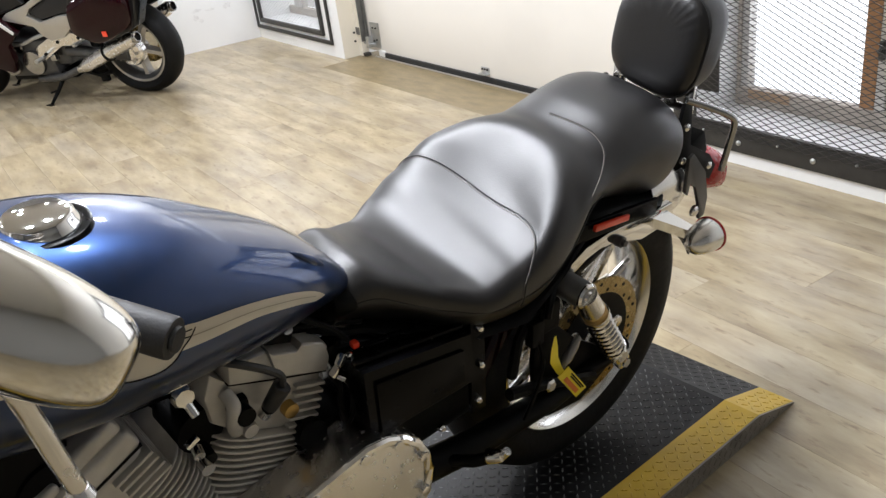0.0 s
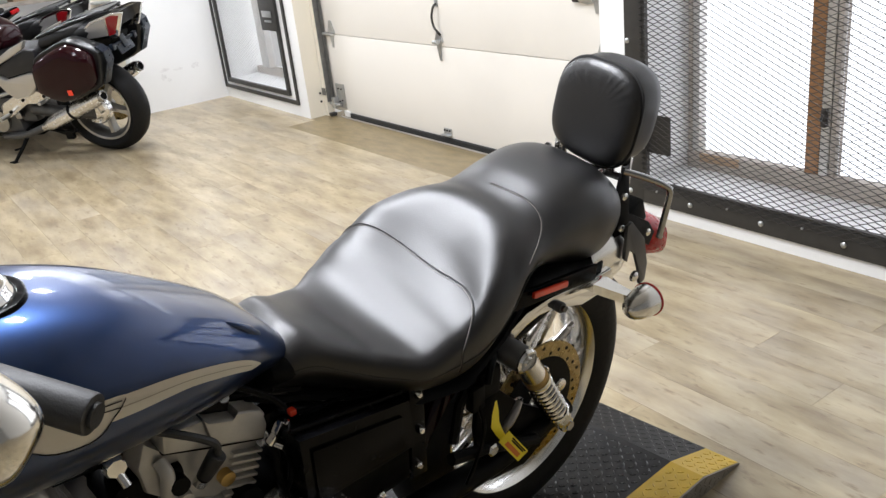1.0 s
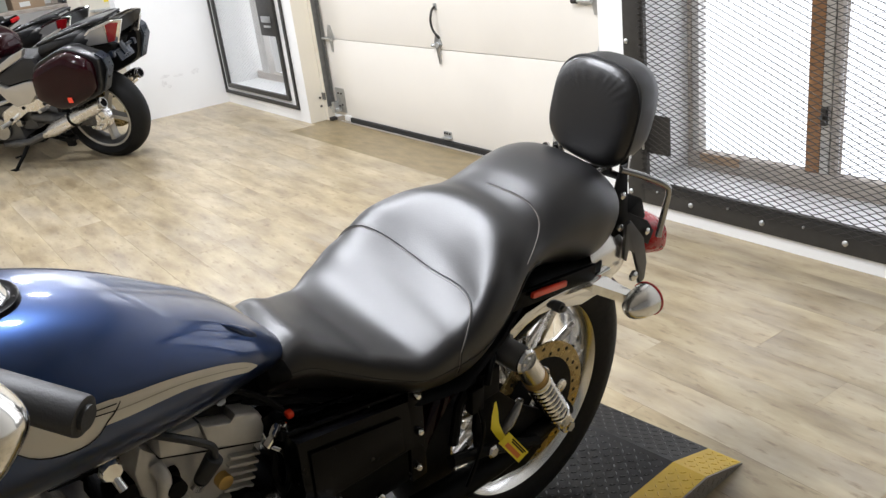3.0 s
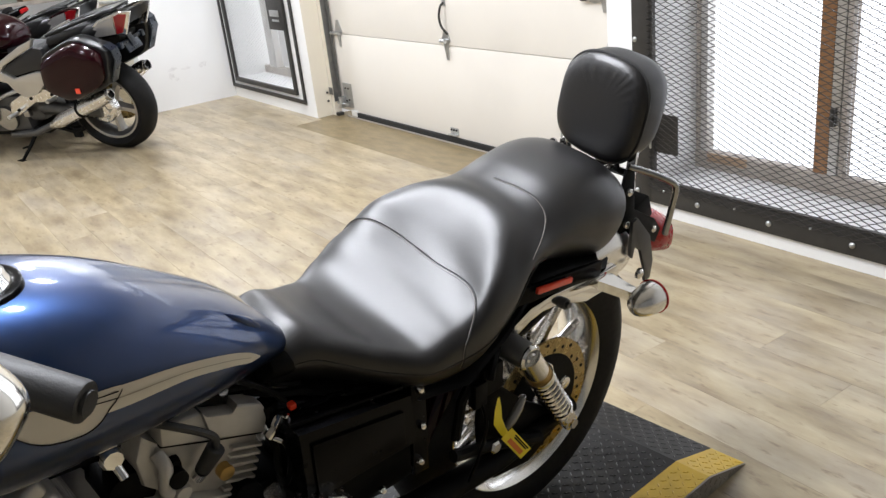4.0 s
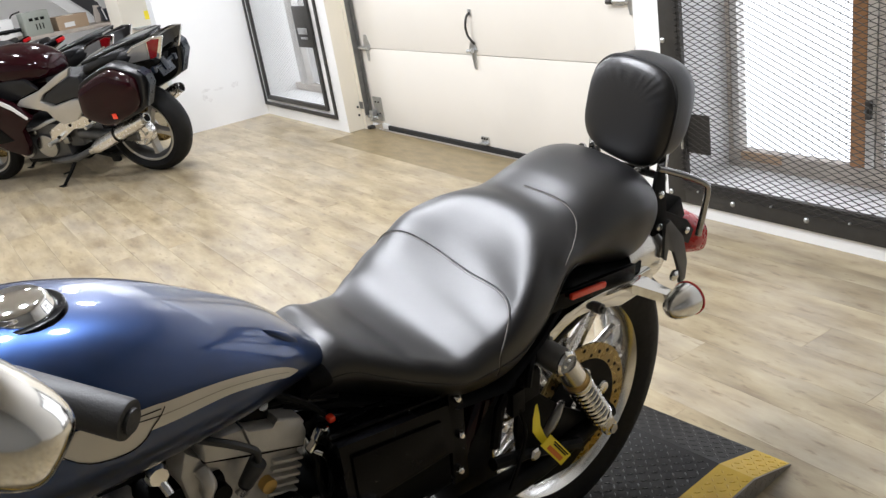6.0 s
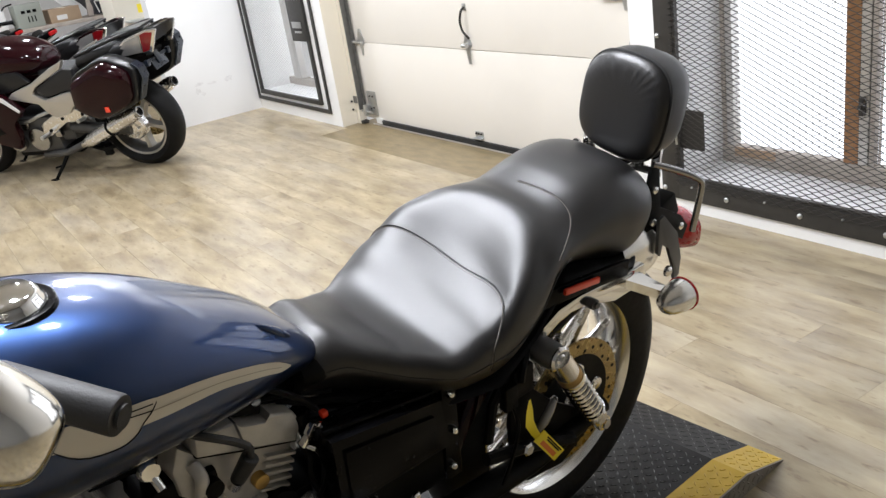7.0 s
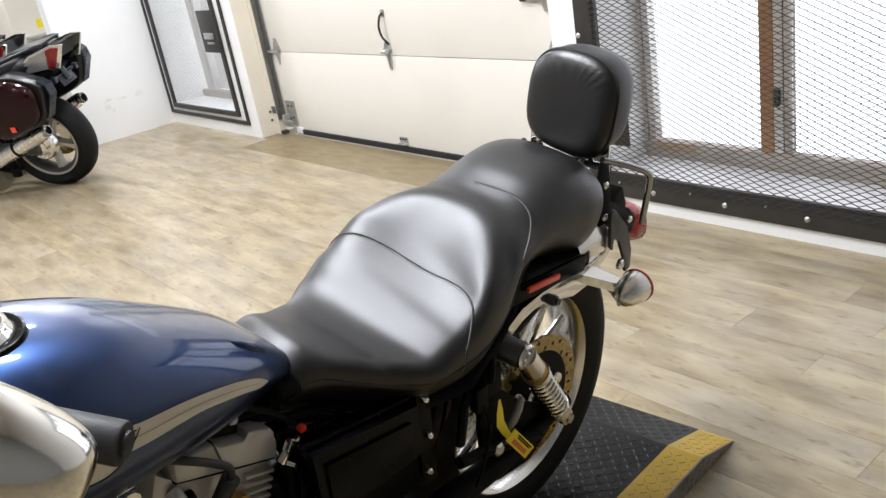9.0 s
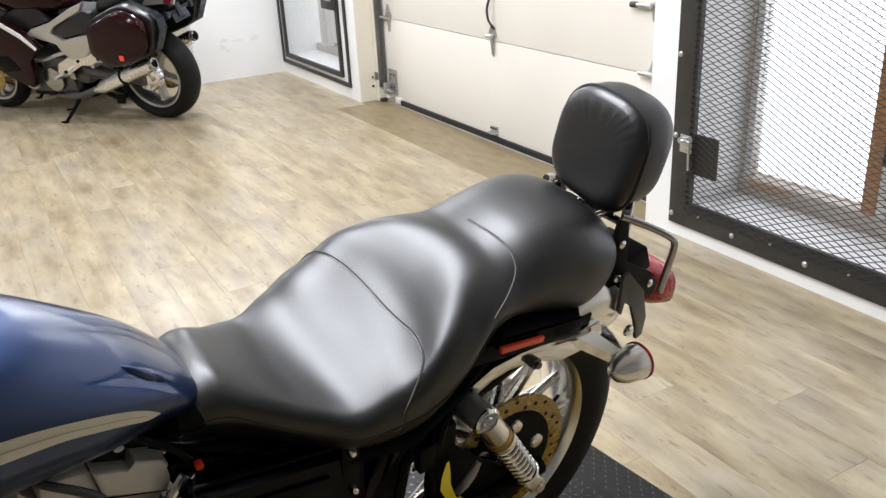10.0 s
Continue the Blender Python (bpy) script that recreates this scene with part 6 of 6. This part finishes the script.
    screen = part("windscreen", loft([[(x, y, z) for y in (-w, -w * 0.5, 0, w * 0.5, w) for z in (zz - 0.03 * (abs(y) / w) ** 2,)] + [(x + 0.006, y, zz - 0.03 * (abs(y) / w) ** 2) for y in (w, w * 0.5, 0, -w * 0.5, -w)] for x, zz, w in ((1.42, 1.02, 0.19), (1.34, 1.12, 0.20), (1.26, 1.22, 0.17))]), M["glass"], b, "clear windscreen")
    part("handlebar", joined(*[tube(smooth_line([(1.16, s * 0.08, 1.0), (1.12, s * 0.22, 1.02), (1.02, s * 0.36, 1.0)], 5), 0.014, 8) for s in (1, -1)]), M["matt"], b, "black handlebars and grips")
    return b


def roadster(m, paint, label):
    """A smaller black road motorcycle, seen only in part behind the others."""
    b = thing("road_motorcycle", label, "motorcycle", m, group="parked motorcycles")
    road_wheel(b, -0.03, 0.31, 0.17, 0.222, M["matt"], "rear_wheel")
    road_wheel(b, 1.38, 0.30, 0.12, 0.222, M["matt"], "front_wheel")
    tail = part("tail_fairing", loft([section(x, h, t, l) for x, h, t, l in ((0.40, 0.12, 0.80, 0.68), (0.18, 0.12, 0.85, 0.75), (-0.08, 0.09, 0.90, 0.82), (-0.20, 0.05, 0.925, 0.87))]), paint, b, "pointed painted tail", smooth=50)
    part("tail_light", box(0.03, 0.09, 0.03, (-0.20, 0, 0.895), 0.008), M["red"], tail)
    part("seat", loft([section(x, h, t, t - 0.07) for x, h, t in ((0.70, 0.10, 0.80), (0.55, 0.15, 0.79), (0.40, 0.14, 0.81), (0.34, 0.12, 0.87), (0.10, 0.10, 0.905), (-0.04, 0.07, 0.925))]), M["leather"], b, "black stepped seat", smooth=50)
    part("fuel_tank", loft([section(x, h, t, l, p=2.4) for x, h, t, l in ((0.66, 0.08, 0.82, 0.74), (0.74, 0.14, 0.91, 0.72), (0.90, 0.17, 0.98, 0.72), (1.02, 0.15, 0.97, 0.76), (1.10, 0.09, 0.92, 0.80))]), paint, b, "glossy painted fuel tank", smooth=60)
    part("engine_block", joined(box(0.42, 0.30, 0.34, (0.74, 0, 0.40), 0.04), box(0.3, 0.2, 0.2, (0.62, 0, 0.62), 0.03)), M["matt"], b, "dark engine block", smooth=40)
    part("frame", joined(*[tube([(1.18, s * 0.06, 0.88), (0.9, s * 0.16, 0.70), (0.5, s * 0.14, 0.50), (-0.02, s * 0.10, 0.31)], [0.04, 0.05, 0.045, 0.03], 10) for s in (1, -1)]), M["grey_plastic"], b, "dark frame and swingarm")
    part("fork", joined(*[rod((1.37, s * 0.10, 0.30), (1.16, s * 0.10, 0.98), 0.027) for s in (1, -1)]), M["galv"], b, "front fork")
    part("handlebar", joined(tube(smooth_line([(1.02, -0.38, 1.04), (1.10, -0.2, 1.05), (1.14, 0, 1.03), (1.10, 0.2, 1.05), (1.02, 0.38, 1.04)], 5), 0.014, 8)), M["matt"], b, "black handlebar")
    part("front_cowl", loft([section(x, h, t, l) for x, h, t, l in ((1.10, 0.16, 1.00, 0.80), (1.25, 0.20, 1.06, 0.74), (1.42, 0.12, 0.95, 0.78))]), paint, b, "front cowl", smooth=50)
    for s in (1, -1):
        part("mirror", joined(box(0.03, 0.11, 0.06, (1.12, s * 0.36, 1.16), 0.014), rod((1.18, s * 0.2, 1.04), (1.12, s * 0.34, 1.15), 0.007)), M["matt"], b, "black mirror")
    part("silencer", rod((0.30, -0.16, 0.36), (-0.12, -0.19, 0.50), 0.055, seg=16, bevel=0.01), M["galv"], b)
    part("side_stand", tube([(0.58, 0.14, 0.24), (0.66, 0.28, 0.05)], [0.014, 0.011], 8), M["matt"], b)
    return b


def parked(x, y, lean=-10, turn=-142):
    return pose(x, y, 0.0, lean, 0, turn)


tourer(parked(-0.575, -1.213), M["burgundy"], "burgundy and silver touring motorcycle with hard panniers")
tourer(parked(-1.60, -1.27), M["grey_plastic"], "dark touring motorcycle parked behind the burgundy one", panniers=False, bright="grey_plastic")
roadster(parked(-2.55, -1.33), M["black"], "black road motorcycle with a pointed tail")
roadster(parked(-3.50, -1.45), M["black"], "black road motorcycle parked further back")
roadster(parked(-4.45, -1.60), M["red"], "red and black road motorcycle at the row's end")

# ---- things stored beyond the side wall ----
bench = thing("work_bench", "worn wooden shelf bench behind the motorcycles", "bench", pose(-5.2, -0.35, 0))
part("top", box(0.7, 2.4, 0.04, (0, 0, 0.80), 0.004), M["greywood"], bench)
for x in (-0.3, 0.3):
    for y in (-1.1, 1.1):
        part("leg", box(0.05, 0.05, 0.78, (x, y, 0.39), 0.003), M["greywood"], bench)
carton = thing("cardboard_box", "brown cardboard box on the bench", "box", pose(-5.1, -0.72, 0.821, 0, 0, 4))
part("body", box(0.36, 0.33, 0.145, (0, 0, 0.0725), 0.003), M["cardboard"], carton)
part("label", box(0.002, 0.11, 0.05, (0.1815, -0.04, 0.05), 0), M["white"], carton, "white label")
part("tape", box(0.36, 0.05, 0.002, (0, 0, 0.146), 0), M["cream"], carton)
crate = thing("cardboard_box", "white printed cardboard box on the bench", "box", pose(-5.1, -1.45, 0.821, 0, 0, -3))
part("body", box(0.36, 0.30, 0.215, (0, 0, 0.1075), 0.003), M["white"], crate)
for y, z, w in ((-0.04, 0.15, 0.12), (-0.05, 0.125, 0.08), (0.06, 0.07, 0.05)):
    part("print_bar", box(0.002, w, 0.016, (0.1815, y, z), 0), M["grip"], crate, "dark printed bar")
board = thing("sloped_boards", "white and grey boards leaning behind the boxes", "boards", pose(-5.42, 0, 0.0))
part("white_board", extrude([(-0.96, 1.30), (-0.82, 1.32), (-0.42, 0.93), (-0.36, 0.822), (-0.50, 0.822), (-0.55, 0.90)], -0.02, 0.02), M["white"], board).matrix_local = pose(0, 0, 0, 0, 0, 90)
part("grey_board", extrude([(-0.80, 1.32), (-0.60, 1.32), (-0.30, 1.03), (-0.26, 0.822), (-0.34, 0.822), (-0.42, 0.95)], -0.07, -0.03), M["grip"], board).matrix_local = pose(0, 0, 0, 0, 0, 90)
unit = thing("bench_appliance", "pale grey plastic bench appliance with dark buttons", "appliance", pose(-5.0, -1.08, 0.821, 0, 0, 6))
part("body", box(0.22, 0.28, 0.25, (0, 0, 0.125), 0.012), M["device"], unit)
for k in range(3):
    part("vent", box(0.004, 0.012, 0.06, (0.111, -0.02 + 0.035 * k, 0.09), 0.001), M["matt"], unit)
for k in range(3):
    part("button", box(0.006, 0.04, 0.03, (0.111, -0.06 + 0.06 * k, 0.17), 0.002), M["matt"], unit)
part("handle", tube(smooth_line([(0.0, -0.15, 0.05), (0.0, -0.24, 0.14), (0.0, -0.22, 0.24), (0.0, -0.12, 0.27)], 5), 0.008, 6), M["matt"], unit, "black cable loop")
panel = thing("flat_panel", "brown flat panel leaning on the bench", "panel", pose(-5.0, -0.42, 0.821, 0, 0, 0))
part("body", box(0.05, 0.06, 0.19, (0, 0, 0.10), 0.004, (-8, 0, 0)), M["greywood"], panel)
for k in range(4):
    roll = thing("folded_mat", "dark folded mat with pale stripes on the bench", "mat", pose(-5.0, -0.355 + 0.05 * k, 0.821, 12, 0, 0), group="folded mats")
    part("body", box(0.24, 0.036, 0.17 - 0.03 * k, (0, 0, 0.095 - 0.015 * k), 0.012), M["steel_blue"], roll)
    part("stripe", box(0.004, 0.010, 0.13 - 0.03 * k, (0.121, 0.006, 0.095 - 0.015 * k), 0), M["white"], roll, "pale stripe")
cabinet = thing("wall_cabinet", "cream cabinet with a small grey shelf", "cabinet", pose(-3.4, -0.30, 0))
part("body", box(0.5, 0.6, 2.2, (0, 0, 1.1), 0.004), M["cream"], cabinet)
part("shelf", box(0.16, 0.26, 0.02, (0.33, -0.10, 0.80), 0.003), M["galv"], cabinet, "grey metal shelf")
part("notice", box(0.003, 0.07, 0.08, (0.2525, -0.05, 0.90), 0), M["tag"], cabinet, "yellow notice")
part("handle_strip", box(0.02, 0.03, 0.24, (0.26, 0.012, 0.95), 0.003), M["iron"], cabinet, "dark handle strip")

# ---- floor planks, laid along the wall ----
plank_meshes = {}


def plank_mesh(length, width):
    key = (round(length, 2), round(width, 3))
    if key not in plank_meshes:
        lx, wy, g, e = key[0] / 2, key[1] / 2, 0.0001, 0.0004
        v = [(sx * (lx - g - k), sy * (wy - g - k), z) for z, k in ((-0.0038, 0.0), (-0.0009, 0.0), (0.0, e)) for sx, sy in ((-1, -1), (1, -1), (1, 1), (-1, 1))]
        f = [(8, 9, 10, 11)] + [(4 * r + k, 4 * r + (k + 1) % 4, 4 * r + 4 + (k + 1) % 4, 4 * r + 4 + k) for r in (0, 1) for k in range(4)]
        me = bpy.data.meshes.new("plank")
        me.from_pydata(v, [], f)
        me.materials.append(M["plank"])
        plank_meshes[key] = me
    return plank_meshes[key]


def lay(x0, x1, y0, y1, offset):
    x = x0 - offset
    while x < x1:
        a, b = max(x, x0), min(x + 1.22, x1)
        if b - a > 0.03:
            ob = new("plank", plank_mesh(b - a, y1 - y0))
            ob.location = ((a + b) / 2, (y0 + y1) / 2, 0)
            ob.parent = floor
        x += 1.22


ROW = 0.152
picker = random.Random(4)
lay(-1.5, 0.063, -0.056, 0.0, 0.3)
lay(-1.5, 0.063, -0.208, -0.056, 0.8)
lay(2.552, 7.5, -0.208, -0.118, 0.5)
for k in range(22):
    y1 = -0.208 - k * ROW
    lay(-1.5 if y1 > -0.75 else -7.0, 7.5, y1 - ROW, y1, picker.random() * 1.2)
outer = span(-7.9, 7.4, -7.0, -0.208 - 22 * ROW - 0.001, -0.0038, 0.0)
tagged(part("plank_field", outer, M["plank"], floor, "further planks of the same floor", 0), kind="stuff")
